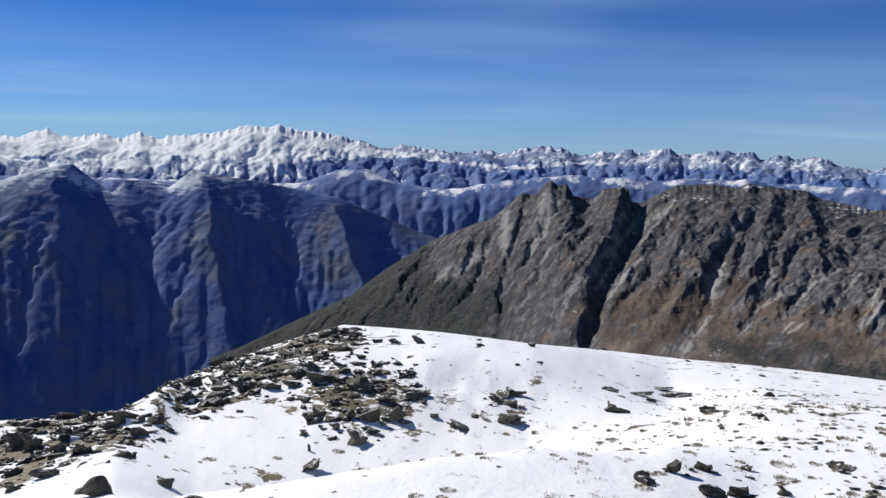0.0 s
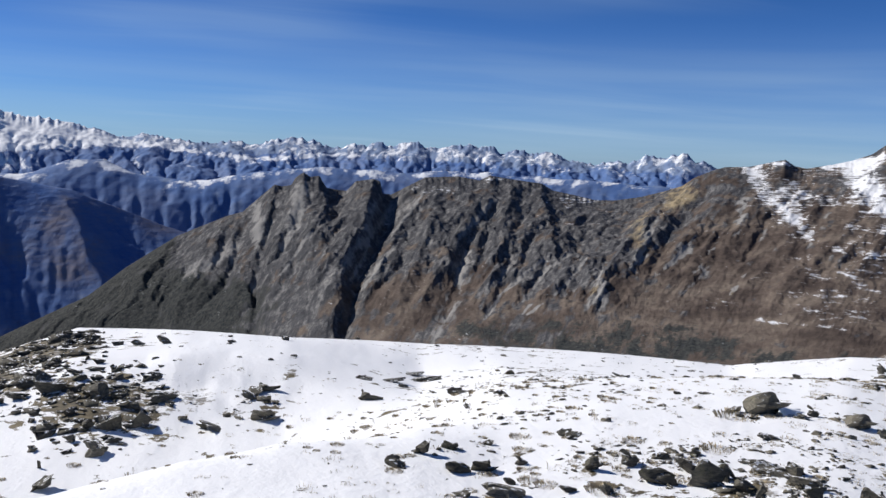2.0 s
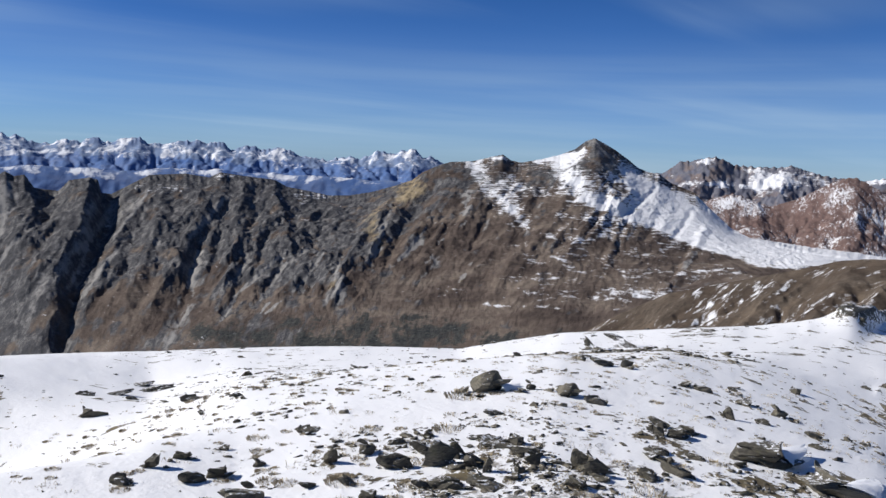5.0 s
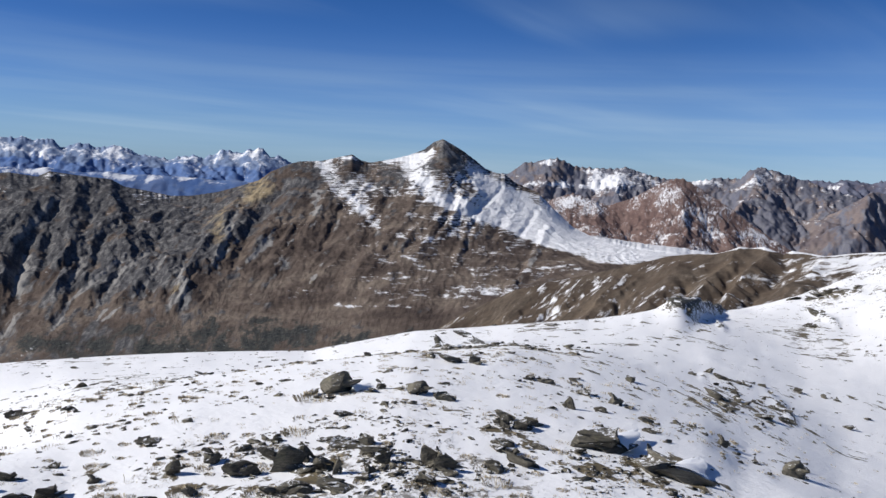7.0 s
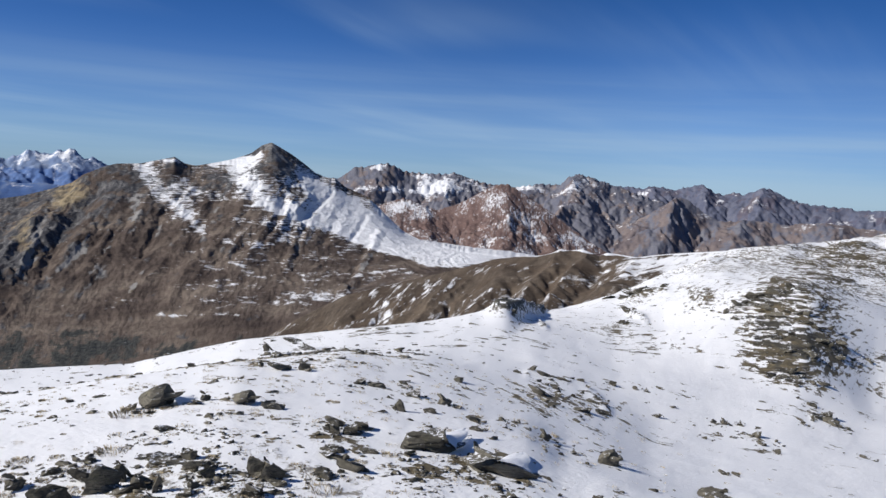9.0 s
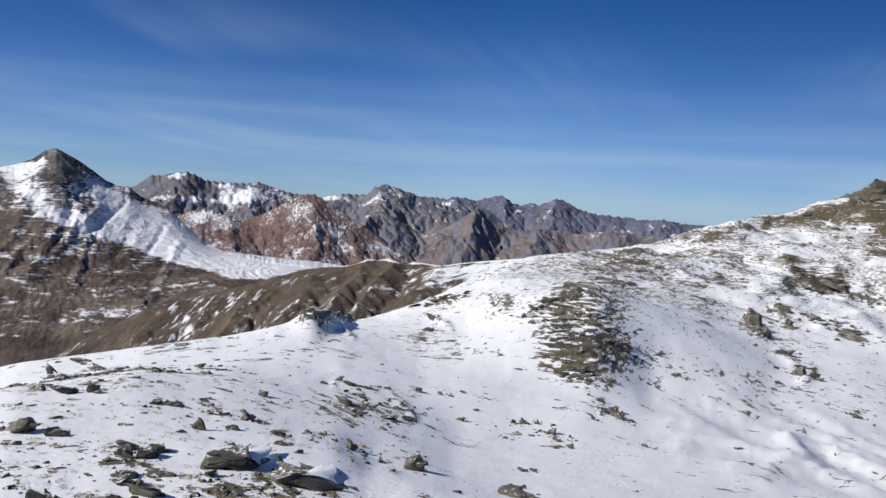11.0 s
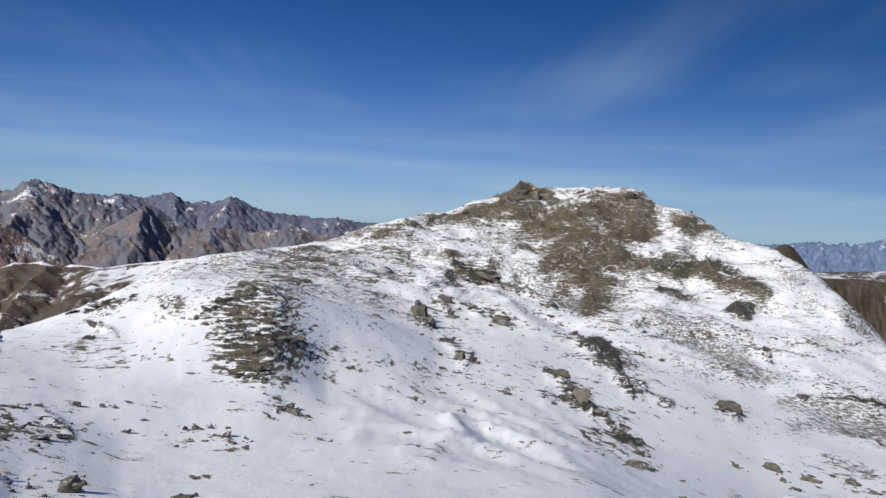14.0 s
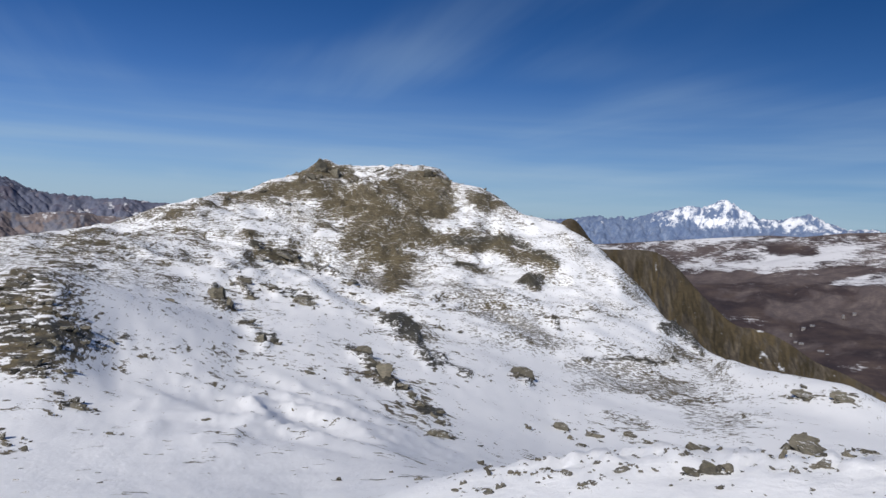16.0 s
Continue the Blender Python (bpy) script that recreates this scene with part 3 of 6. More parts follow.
# bare slabs and scree, paler than the rest: line, half width, strength
PALE_ROCK = [([(45.6, 1.5), (46.6, 0.1)], 0.9, 0.25), ([(46.8, -0.6), (47.8, -1.6)], 0.5, 0.3), ([(7.3, -3.0), (6.7, -5.6)], 0.7, 0.5), ([(4.3, -4.5), (4.4, -6.7)], 0.6, 0.45), ([(2.9, -7.1), (1.0, -8.5), (-0.6, -9.1)], 0.6, 0.3), ([(18.9, -8.0), (18.2, -10.7), (17.1, -12.7)], 0.5, 0.3),
             ([(12.2, -4.0), (11.8, -6.2), (9.5, -9.3)], 0.5, 0.22), ([(22.9, -11.1), (23.6, -10.3)], 0.13, 0.8), ([(23.3, -11.1), (24.0, -10.5)], 0.1, 0.7), ([(23.9, -10.7), (24.5, -10.1)], 0.12, 0.5), ([(28.0, -7.7), (28.5, -9.6)], 0.5, 0.35), ([(36.8, -8.5), (37.6, -7.1)], 0.25, 0.6),
             ([(9.2, -8.5), (8.8, -10.4)], 0.35, 0.25), ([(37.1, -2.2), (37.0, -4.4)], 0.35, 0.45), ([(31.4, -4.7), (30.4, -7.1)], 0.25, 0.5), ([(24.4, -7.0), (21.3, -9.9), (20.6, -11.3)], 0.2, 0.5),
             ([(33.6, -5.8), (35.1, -7.2)], 0.6, 0.25), ([(20.2, -12.6), (16.7, -13.1)], 0.4, 0.2)]
# drifts lying on the peak and in bands below it
SNOW_LINES = [([(37.4, -0.7), (38.3, -2.2), (40.8, -3.7)], 1.1, 0.6), ([(39.5, -1.5), (42.2, -1.9)], 0.6, 0.5), ([(41.8, 0.2), (45.0, 0.9)], 0.4, 0.8), ([(43.7, -0.6), (45.6, -2.3), (48.4, -3.6)], 1.5, 0.7),
              ([(47.6, -0.2), (49.2, -1.2), (51.5, -1.9)], 0.6, 0.6),
              ([(48.0, -1.0), (50.6, -3.2), (53.7, -4.6)], 1.6, 0.6), ([(45.3, -1.9), (43.2, -3.4), (46.5, -3.5)], 0.35, 0.35), ([(44.5, -5.5), (46.9, -4.6)], 0.18, 0.5), ([(41.1, -4.4), (43.4, -5.1)], 0.2, 0.35),
              ([(38.0, -10.1), (43.7, -9.9)], 0.2, 0.45), ([(47.7, -9.7), (53.7, -8.5)], 0.22, 0.5), ([(52.0, -6.9), (55.6, -6.2)], 0.2, 0.45), ([(50.0, -4.6), (50.9, -6.0)], 0.3, 0.35),
              ([(53.1, -1.3), (55.6, -1.3)], 0.3, 0.5)]


SMALL_RIBS, SMALL_GULLIES = [], []


def crag_snow(az, rel, big, dz, el):
    over = el - lines(SNOW_EDGE, az, 1)
    field = 0.4 * smooth(-0.35, 0.7, over) * smooth(34, 37.5, az) * (0.62 + 0.38 * smooth(46, 50, az)) + 0.55 * smooth(48, 53, az) * smooth(-0.15, 0.3, over) * smooth(2.9, 1.6, over - 0.1 * (az - 50)) * 0.6
    bands = 0.34 * smooth(37, 44, az) * smooth(-10.5, -8.5, el) * smooth(0.2, -0.8, over) + 0.16 * spot(az, el, 43, 7, -9.2, 0.7, 1.0) + spot(az, el, 51, 5, -8.4, 0.8, 0.2)
    top = spot(az, el, 16.5, 1.7, -2.7, 0.35, 0.5) + spot(az, el, 20.8, 1.0, -1.8, 0.2, 0.5) + spot(az, el, 25.5, 2.6, -2.9, 0.4, 0.35) + spot(az, el, 27.5, 3, -3.9, 0.8, 0.2) + spot(az, el, 39, 0.8, 0.25, 0.14, 0.6)
    bare = spot(az, el, 46.2, 1.0, 0.9, 0.8, 0.75) + spot(az, el, 41.5, 1.8, -1.3, 0.7, 0.3) + spot(az, el, 47.6, 0.6, -1.3, 0.8, 0.4) + spot(az, el, 39.5, 0.7, -0.4, 0.35, 0.5) + spot(az, el, 51.8, 1.0, -1.3, 0.35, 0.5)
    shelf = spot(az, el, 43.7, 1.3, 0.45, 0.28, 0.4)
    return -0.06 + field * 1.5 + 0.75 * drawn(SNOW_LINES, az + big * 0.3, el - big * 0.15) + bands * 0.8 + top + shelf - bare * 0.8 + big * 0.26


def crag_scrub(az, rel, big, dz, el):
    under = lines(CRAG_EDGE, az, 1) - el
    return 0.1 + 0.62 * smooth(-1.8, 1.0, under) * smooth(4, 16, az) + 0.45 * smooth(25, 37, az) + big * 0.5 - smooth(0.8, 1.5, dz) * 0.35 + spot(az, el, 17, 5, -9, 2, 0.15)


# smaller ribs and screes between the named ones
_pick = np.random.default_rng(204)
for _k in range(80):
    _az = _pick.uniform(0, 27) if _k < 34 else _pick.uniform(27, 54)
    _el = lines(CLIFF_WEST + CLIFF_EAST, _az, 1) - _pick.uniform(0.5, 6.5)
    _lean, _drop = _pick.uniform(0.6, 2.4), _pick.uniform(1.2, 3.2)
    _line = [(_az, _el), (_az - _lean * 0.45, _el - _drop * 0.5), (_az - _lean, _el - _drop)]
    (SMALL_RIBS if _k % 3 else SMALL_GULLIES).append((_line, _pick.uniform(0.25, 0.6), _pick.uniform(4, 9) if _k < 34 else _pick.uniform(3, 7.5)))
    if _k % 2:
        PALE_ROCK.append(([(_a + 0.25, _e) for _a, _e in _line], _pick.uniform(0.12, 0.35), _pick.uniform(0.12, 0.4)))
mountain("crag_mountain", CLIFF_WEST + CLIFF_EAST, CLIFF_SLOPE, M_CLIFF, "rugged grey and brown rock ridge with gullies and a snowy peak", 51, 26, 62, 4,
         crag_snow, crag_scrub, step_az=0.065, rows=270, lumpy=0.3, gain=0.6, slant=3.5, crumple=0.3, gullies=0.75,
         quiet=lambda az, el: (0.38 + 0.62 * smooth(-1.6, 0.9, el - lines(CRAG_EDGE, az, 1))) * (1 - 0.75 * smooth(48, 53, az)) * (1 - 0.5 * smooth(-10, -12.5, el)) * (1 - 0.25 * smooth(24, 36, az)),
         # woods, plus the west flank's shade as dark colour; the valley foot darkened too
         wood_shade=lambda az, rel, big, dz, el: 0.95 * np.maximum(smooth(7, 1, az) * smooth(-8.2, -10.2, el), 0.9 * smooth(1.0, -2.5, az)) + spot(az, el, 6, 2.5, -11, 1.3, 0.4) + 0.62 * smooth(-10.2, -12.4, el) * smooth(12, 24, az) + spot(az, el, 33, 5, -11.0, 0.35, 0.3) + big * 0.4,
         warm=lambda az, rel, big, dz, el: spot(az, el, 33.0, 1.7, -2.4, 1.3, 0.72) + spot(az, el, 30.6, 0.8, -4.8, 1.6, 0.55) + spot(az, el, 37.5, 3, -1.2, 0.9, 0.3) + spot(az, el, 30, 8, -6.5, 2.6, 0.15) + spot(az, el, 36.7, 0.7, -8.2, 0.7, 0.5) + spot(az, el, 27.6, 1.0, -9, 0.9, 0.4) + big * 0.3,
         ribs_at=RIBS_WEST + RIBS_EAST + SMALL_RIBS, gullies_at=GULLIES + SMALL_GULLIES, pale_at=PALE_ROCK,
         spurs=[(-1, -6, 3, 2, 18), (3.3, -3.5, 3, 2.2, 18), (12.3, 6.0, 3.6, 2.2, 22), (20.3, 13, 3.2, 2.2, 16), (34.3, 24.5, 2.6, 1.8, 10), (45.8, 39, 3.5, 2.6, 5)])
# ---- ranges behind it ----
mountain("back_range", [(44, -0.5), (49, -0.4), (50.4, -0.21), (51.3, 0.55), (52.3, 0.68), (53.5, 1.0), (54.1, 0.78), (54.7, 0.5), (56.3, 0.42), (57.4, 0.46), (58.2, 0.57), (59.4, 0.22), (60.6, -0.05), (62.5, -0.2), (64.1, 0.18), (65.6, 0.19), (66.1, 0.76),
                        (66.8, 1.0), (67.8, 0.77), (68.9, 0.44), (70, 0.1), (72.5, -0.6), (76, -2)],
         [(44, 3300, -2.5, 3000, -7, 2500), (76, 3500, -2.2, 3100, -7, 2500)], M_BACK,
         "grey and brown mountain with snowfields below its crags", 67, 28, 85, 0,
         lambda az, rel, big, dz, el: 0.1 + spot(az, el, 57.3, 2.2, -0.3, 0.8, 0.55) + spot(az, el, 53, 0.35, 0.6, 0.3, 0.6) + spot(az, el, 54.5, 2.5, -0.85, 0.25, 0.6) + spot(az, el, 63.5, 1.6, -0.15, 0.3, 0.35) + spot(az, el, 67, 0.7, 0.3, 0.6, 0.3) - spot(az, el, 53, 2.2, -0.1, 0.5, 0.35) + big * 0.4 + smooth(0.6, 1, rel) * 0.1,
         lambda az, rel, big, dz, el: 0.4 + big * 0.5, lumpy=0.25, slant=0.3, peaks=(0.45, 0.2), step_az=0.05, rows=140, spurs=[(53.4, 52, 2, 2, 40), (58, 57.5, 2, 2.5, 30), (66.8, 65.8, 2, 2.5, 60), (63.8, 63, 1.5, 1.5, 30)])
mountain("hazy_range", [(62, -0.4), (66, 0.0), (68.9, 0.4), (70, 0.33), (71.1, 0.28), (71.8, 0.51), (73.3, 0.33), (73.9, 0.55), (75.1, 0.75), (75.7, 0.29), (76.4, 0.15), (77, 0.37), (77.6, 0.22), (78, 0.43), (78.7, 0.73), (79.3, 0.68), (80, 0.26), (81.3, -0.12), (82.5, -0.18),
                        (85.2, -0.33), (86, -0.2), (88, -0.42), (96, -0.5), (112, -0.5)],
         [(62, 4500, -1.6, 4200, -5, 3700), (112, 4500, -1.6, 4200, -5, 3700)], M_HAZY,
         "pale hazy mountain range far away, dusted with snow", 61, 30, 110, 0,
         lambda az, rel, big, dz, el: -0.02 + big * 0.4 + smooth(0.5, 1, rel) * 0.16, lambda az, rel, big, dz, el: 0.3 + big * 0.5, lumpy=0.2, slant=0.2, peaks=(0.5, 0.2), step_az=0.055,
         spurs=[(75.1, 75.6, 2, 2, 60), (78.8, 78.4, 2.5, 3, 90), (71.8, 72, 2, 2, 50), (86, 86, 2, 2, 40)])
# thinner scrub near azimuth 67.6 leaves that face blue-grey
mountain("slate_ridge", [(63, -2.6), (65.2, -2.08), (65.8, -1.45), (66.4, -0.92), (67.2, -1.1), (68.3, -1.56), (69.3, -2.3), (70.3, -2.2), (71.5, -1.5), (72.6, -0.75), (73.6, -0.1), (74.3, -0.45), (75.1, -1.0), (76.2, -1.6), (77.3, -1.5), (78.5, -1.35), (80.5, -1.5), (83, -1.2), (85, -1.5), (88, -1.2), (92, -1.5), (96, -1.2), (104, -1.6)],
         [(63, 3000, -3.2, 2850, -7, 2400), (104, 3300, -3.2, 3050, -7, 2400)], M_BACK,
         "dark blue-grey mountain ridge with brown slopes and a few snow gullies", 75, 28, 95, 0,
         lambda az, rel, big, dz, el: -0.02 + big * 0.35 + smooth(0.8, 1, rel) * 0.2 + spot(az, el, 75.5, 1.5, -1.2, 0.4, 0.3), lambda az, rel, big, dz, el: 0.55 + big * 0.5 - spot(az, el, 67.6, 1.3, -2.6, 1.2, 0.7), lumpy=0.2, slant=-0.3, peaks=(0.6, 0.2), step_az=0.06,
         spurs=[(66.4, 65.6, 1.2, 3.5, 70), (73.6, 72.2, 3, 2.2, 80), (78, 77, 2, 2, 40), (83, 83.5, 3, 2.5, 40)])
mountain("red_ridge", [(52, -2.4), (54.8, -1.34), (57.2, -2.1), (58.7, -1.5), (60, -0.75), (61.2, -0.08), (61.9, 0.05), (62.6, -0.3), (65, -1.7), (67.4, -3.28), (69.1, -4.3), (71, -5), (74, -6)],
         [(52, 2500, -3.6, 2300, -8, 1900), (74, 2400, -6.4, 2250, -9, 1900)], M_RED, "reddish scree ridge with streaks of thin snow", 71, 15, 45, 0,
         lambda az, rel, big, dz, el: 0.38 + big * 0.25 + spot(az, el, 55, 2, -2, 0.7, 0.25) - spot(az, el, 58.5, 2.5, -3, 0.8, 0.22), lambda az, rel, big, dz, el: 0.85 + big * 0.3, rows=140, slant=-0.5, peaks=(0.4, 0.15), step_az=0.06, crumple=0.3, gullies=0.6, hollow=0.2,
         spurs=[(61.8, 62.5, 3, 3.5, 45), (56.5, 57, 1.6, 1.6, 16), (64.5, 67, 1.5, 1.5, 16)])
mountain("brown_spur", [(44, -12.5), (48, -10), (51.2, -8.3), (55.1, -7.2), (59, -6.05), (61.3, -5.27), (63, -4.95), (64.4, -4.85), (65.2, -4.6), (65.9, -4.24), (66.6, -4.3), (67.4, -4.13), (68.6, -4.54), (69.1, -4.25), (71.1, -4.42), (72.4, -4.15), (74, -3.9), (77.4, -3.43), (84, -3.6), (90, -4)],
         [(44, 620, -14, 560, -20, 420), (60, 600, -10, 500, -16, 350), (72, 560, -8, 450, -14, 300), (90, 520, -8, 420, -14, 300)], M_SPUR,
         "brown grassy spur with snow in its grooves", 83, 6.5, 26, 0.5,
         lambda az, rel, big, dz, el: 0.22 + big * 0.3 + smooth(67.5, 73, az) * 0.42 + smooth(0.975, 0.995, rel) * 0.8 * smooth(61, 65, az) + spot(az, el, 57, 4, -7.4, 0.5, 0.15), lambda az, rel, big, dz, el: 0.6 + big * 0.3, floor=-300.0, slant=3.4, crumple=0.3, gullies=1.3, lumpy=0.22, step_az=0.06, rows=150, hollow=0.6,
         spurs=[(66.2, 60, 1.2, 1.6, 9), (68.2, 62.5, 1.0, 1.4, 8), (63.2, 57, 1.6, 1.6, 6), (71.2, 66, 1.5, 1.8, 6), (59, 53, 2, 2, 5)])
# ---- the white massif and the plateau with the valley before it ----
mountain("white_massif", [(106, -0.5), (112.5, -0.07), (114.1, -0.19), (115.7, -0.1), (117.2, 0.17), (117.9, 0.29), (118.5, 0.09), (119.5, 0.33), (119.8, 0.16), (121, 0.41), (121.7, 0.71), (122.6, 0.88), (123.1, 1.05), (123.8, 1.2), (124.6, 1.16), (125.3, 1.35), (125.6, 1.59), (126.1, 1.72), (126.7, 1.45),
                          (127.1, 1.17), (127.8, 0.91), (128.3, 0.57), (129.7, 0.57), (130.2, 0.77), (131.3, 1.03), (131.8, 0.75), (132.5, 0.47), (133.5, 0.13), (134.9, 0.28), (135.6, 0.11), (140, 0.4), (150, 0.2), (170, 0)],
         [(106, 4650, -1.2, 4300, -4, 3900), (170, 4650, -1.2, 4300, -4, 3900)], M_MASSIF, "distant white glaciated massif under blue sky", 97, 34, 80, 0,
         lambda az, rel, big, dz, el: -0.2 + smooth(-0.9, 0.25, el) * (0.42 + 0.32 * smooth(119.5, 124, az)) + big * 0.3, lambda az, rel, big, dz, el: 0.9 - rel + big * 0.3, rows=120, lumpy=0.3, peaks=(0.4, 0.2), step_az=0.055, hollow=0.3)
UPLAND_DARK = [([(129.2, -1.4), (131.7, -1.4)], 0.45, 0.75), ([(125.9, -2.2), (128.7, -2.0)], 0.4, 0.5), ([(132.6, -2.6), (134.4, -2.3)], 0.45, 0.6), ([(124.9, -3.4), (128.8, -3.3)], 0.4, 0.35), ([(130.4, -2.1), (132.8, -1.9)], 0.15, 0.3)]
UPLAND_SNOW = [([(133.0, -3.2), (134.6, -2.9)], 0.4, 0.4), ([(128.4, -2.9), (132.2, -2.8)], 0.25, 0.25), ([(122.0, -1.7), (124.4, -1.7)], 0.3, 0.2)]
mountain("snowy_plateau", [(104, -1.8), (117.3, -1.77), (120, -1.49), (123.3, -1.1), (126.8, -0.7), (128.9, -0.47), (130.9, -0.45), (133.5, -0.05), (135.6, 0.11), (150, 0.3), (170, 0)],
         [(104, 3700, -3.5, 3100, -12, 1800), (123, 3700, -3.4, 3100, -12, 1700), (136, 3500, -3.2, 2900, -12, 1700), (170, 3500, -3.2, 2900, -12, 1700)], M_PLATEAU,
         "broad upland dusted with snow above a brown valley", 103, 46, 240, 2,
         lambda az, rel, big, dz, el: smooth(-4.7, -2.7, el) * 0.68 - 0.14 + big * 0.5 - drawn(UPLAND_DARK, az, el) + drawn(UPLAND_SNOW, az, el), lambda az, rel, big, dz, el: 0.6 + big * 0.4, rows=150, crumple=0.25, hollow=0.3)

FLANK_SNOW = [([(121.9, -2.9), (122.0, -3.2)], 0.25, 0.6), ([(123.2, -2.9), (124.0, -3.1)], 0.3, 0.8), ([(129.0, -8.1), (129.7, -8.6), (130.4, -9.0)], 0.35, 0.75), ([(127.8, -6.5), (129.0, -6.7)], 0.2, 0.7), ([(125.2, -4.3), (125.6, -4.9)], 0.2, 0.6), ([(123.6, -3.8), (123.9, -3.9)], 0.2, 0.5), ([(129.9, -7.0), (130.3, -7.3)], 0.2, 0.6)]
mountain("brown_cliff", [(114.2, -1.6), (115.1, -0.6), (116, -0.05), (116.8, -0.31), (117.4, -1.6), (118.1, -1.88), (119, -2.05), (120, -1.92), (121.8, -1.95), (122.6, -2.4), (123.4, -3), (124.9, -4.58), (126.5, -5.95), (127.2, -6.5), (129, -6.64), (130.7, -7.36), (132.1, -8.27), (134.1, -8.9), (136.3, -9.9), (142, -13.5)],
         [(114.2, 212, -3, 202, -8, 186), (118, 226, -6, 208, -12, 180), (124, 256, -9, 228, -15, 180), (132, 296, -12, 258, -18, 200), (142, 352, -17, 315, -22, 250)], M_RIDGE,
         "steep brown grass and rock flank below the snow", 131, 3, 13, 0.0,
         lambda az, rel, big, dz, el: 0.0 + big * 0.25 + 0.7 * drawn(FLANK_SNOW, az, el), lambda az, rel, big, dz, el: 0.55 + big * 0.5, floor=-160.0, rows=130, lumpy=16.0, step_az=0.07, crumple=0.04, gullies=0.0, slant=0.0, bite=0.0, teeth_wide=41)

# ---- valley floor out to the horizon ----
va = np.radians(np.arange(-180, 180.1, 3))
vd = np.array([250, 500, 900, 1500, 2200, 3000, 3800, 4900.0])
VX, VY = vd[:, None] * np.sin(va)[None], vd[:, None] * np.cos(va)[None]
VZ = -870 + 12 * fbm(VX / 500, VY / 500, 3, 7) + 0 * VX
grid_object("valley_floor", VX, VY, VZ, M_VALLEY, {"snow": VX * 0 - 1, "scrub": VX * 0 + 0.6}, "hazy valley floor far below the summit", "ground")

# ---- the summit's own ground ----
# profiles of the snow surface: azimuth, then distance:height pairs
SUMMIT_BACK_AND_WEST = """
-180 3:2.3 8:1.8 16:1 40:-3 90:-14 260:-90
-70 3:2.3 8:0.8 14:-1 26:-6 45:-13 90:-34 260:-140
-40 3:2.3 7:0.6 11:-0.6 18:-3.6 27:-7 60:-26 260:-140
-29 3:2.3 7:0.5 10.5:-0.7 16:-2.4 24:-3.7 50:-20 260:-140
-22 3:2.3 7:0.4 10.5:-0.5 15:-1.8 24:-3.6 50:-20 260:-140
-17 3:2.3 7:0.4 10.5:-0.3 14:-2.3 20:-3.0 26:-3.5 31:-4.6 60:-22 260:-140
"""
SUMMIT_HOLLOW = """
-12 3:2.3 7:0.3 10.5:-0.2 14:-2.6 20:-3.0 26:-3.1 36:-4.85 65:-24 260:-140
-7 3:2.3 7:0.3 10.5:-0.05 14:-2.8 20:-3.0 27:-2.85 34:-3.9 43:-5.4 75:-24 260:-140
0 3:2.3 7:0.3 11:0 14.5:-2.9 20:-3.0 27:-2.75 34:-3.9 43:-5.65 75:-24 260:-140
6.5 3:2.3 7:0.3 11.5:0 15.5:-2.7 21:-3.0 27:-2.85 34:-4.0 42:-5.85 75:-24 260:-140
16 3:2.3 7:0.3 12:-0.1 15.5:-1.2 24:-3.2 42:-6.0 75:-24 260:-140
22 3:2.3 7:0.3 13:-0.3 18:-1.1 26:-3.0 42:-5.9 75:-24 260:-140
"""
SUMMIT_TERRACE = """
29 3:2.3 7:0.3 14:-0.2 20:-1.2 42:-5.8 75:-24 260:-140
37 3:2.3 7:0.3 14:-0.1 20:-0.8 42:-5.75 75:-24 260:-140
44 3:2.3 7:0.3 14:0 20:-0.5 42:-4.6 75:-22 260:-130
51 3:2.3 7:0.3 14:-0.1 22:-0.72 42:-4.0 75:-20 260:-130
57 3:2.3 7:0.3 14:-0.2 24:-1.22 45:-3.8 75:-18 260:-130
61 3:2.3 7:0.3 14:-0.3 24:-1.55 47:-3.6 70:-10 260:-130
"""
SUMMIT_SLOPE = """
64.5 3:2.3 7:0.3 14:-0.4 24:-1.9 43:-3.25 51:-4.0 75:-7.5 110:-18 260:-120
67 3:2.3 7:0.3 13:-0.45 24:-2.1 44:-3.55 55:-4.6 82:-7.1 120:-19 260:-115
70 3:2.3 7:0.3 13:-0.5 24:-2.4 50:-4.2 90:-6.7 130:-20 260:-110
73 3:2.3 7:0.3 13:-0.6 24:-2.7 50:-4.0 100:-5.1 140:-16 260:-100
77 3:2.3 7:0.2 13:-0.7 24:-2.8 36:-3.6 58:-2.6 80:-3.4 128:-3.4 180:-20 260:-80
82 3:2.3 7:0.2 13:-0.7 24:-2.8 37:-3.7 58:-1.4 90:-3.4 160:-3.0 200:-16 260:-50
86 3:2.3 7:0.2 13:-0.7 24:-2.8 42:-4.7 60:-2.9 100:-4.4 175:-1.4 215:-14 260:-40
"""
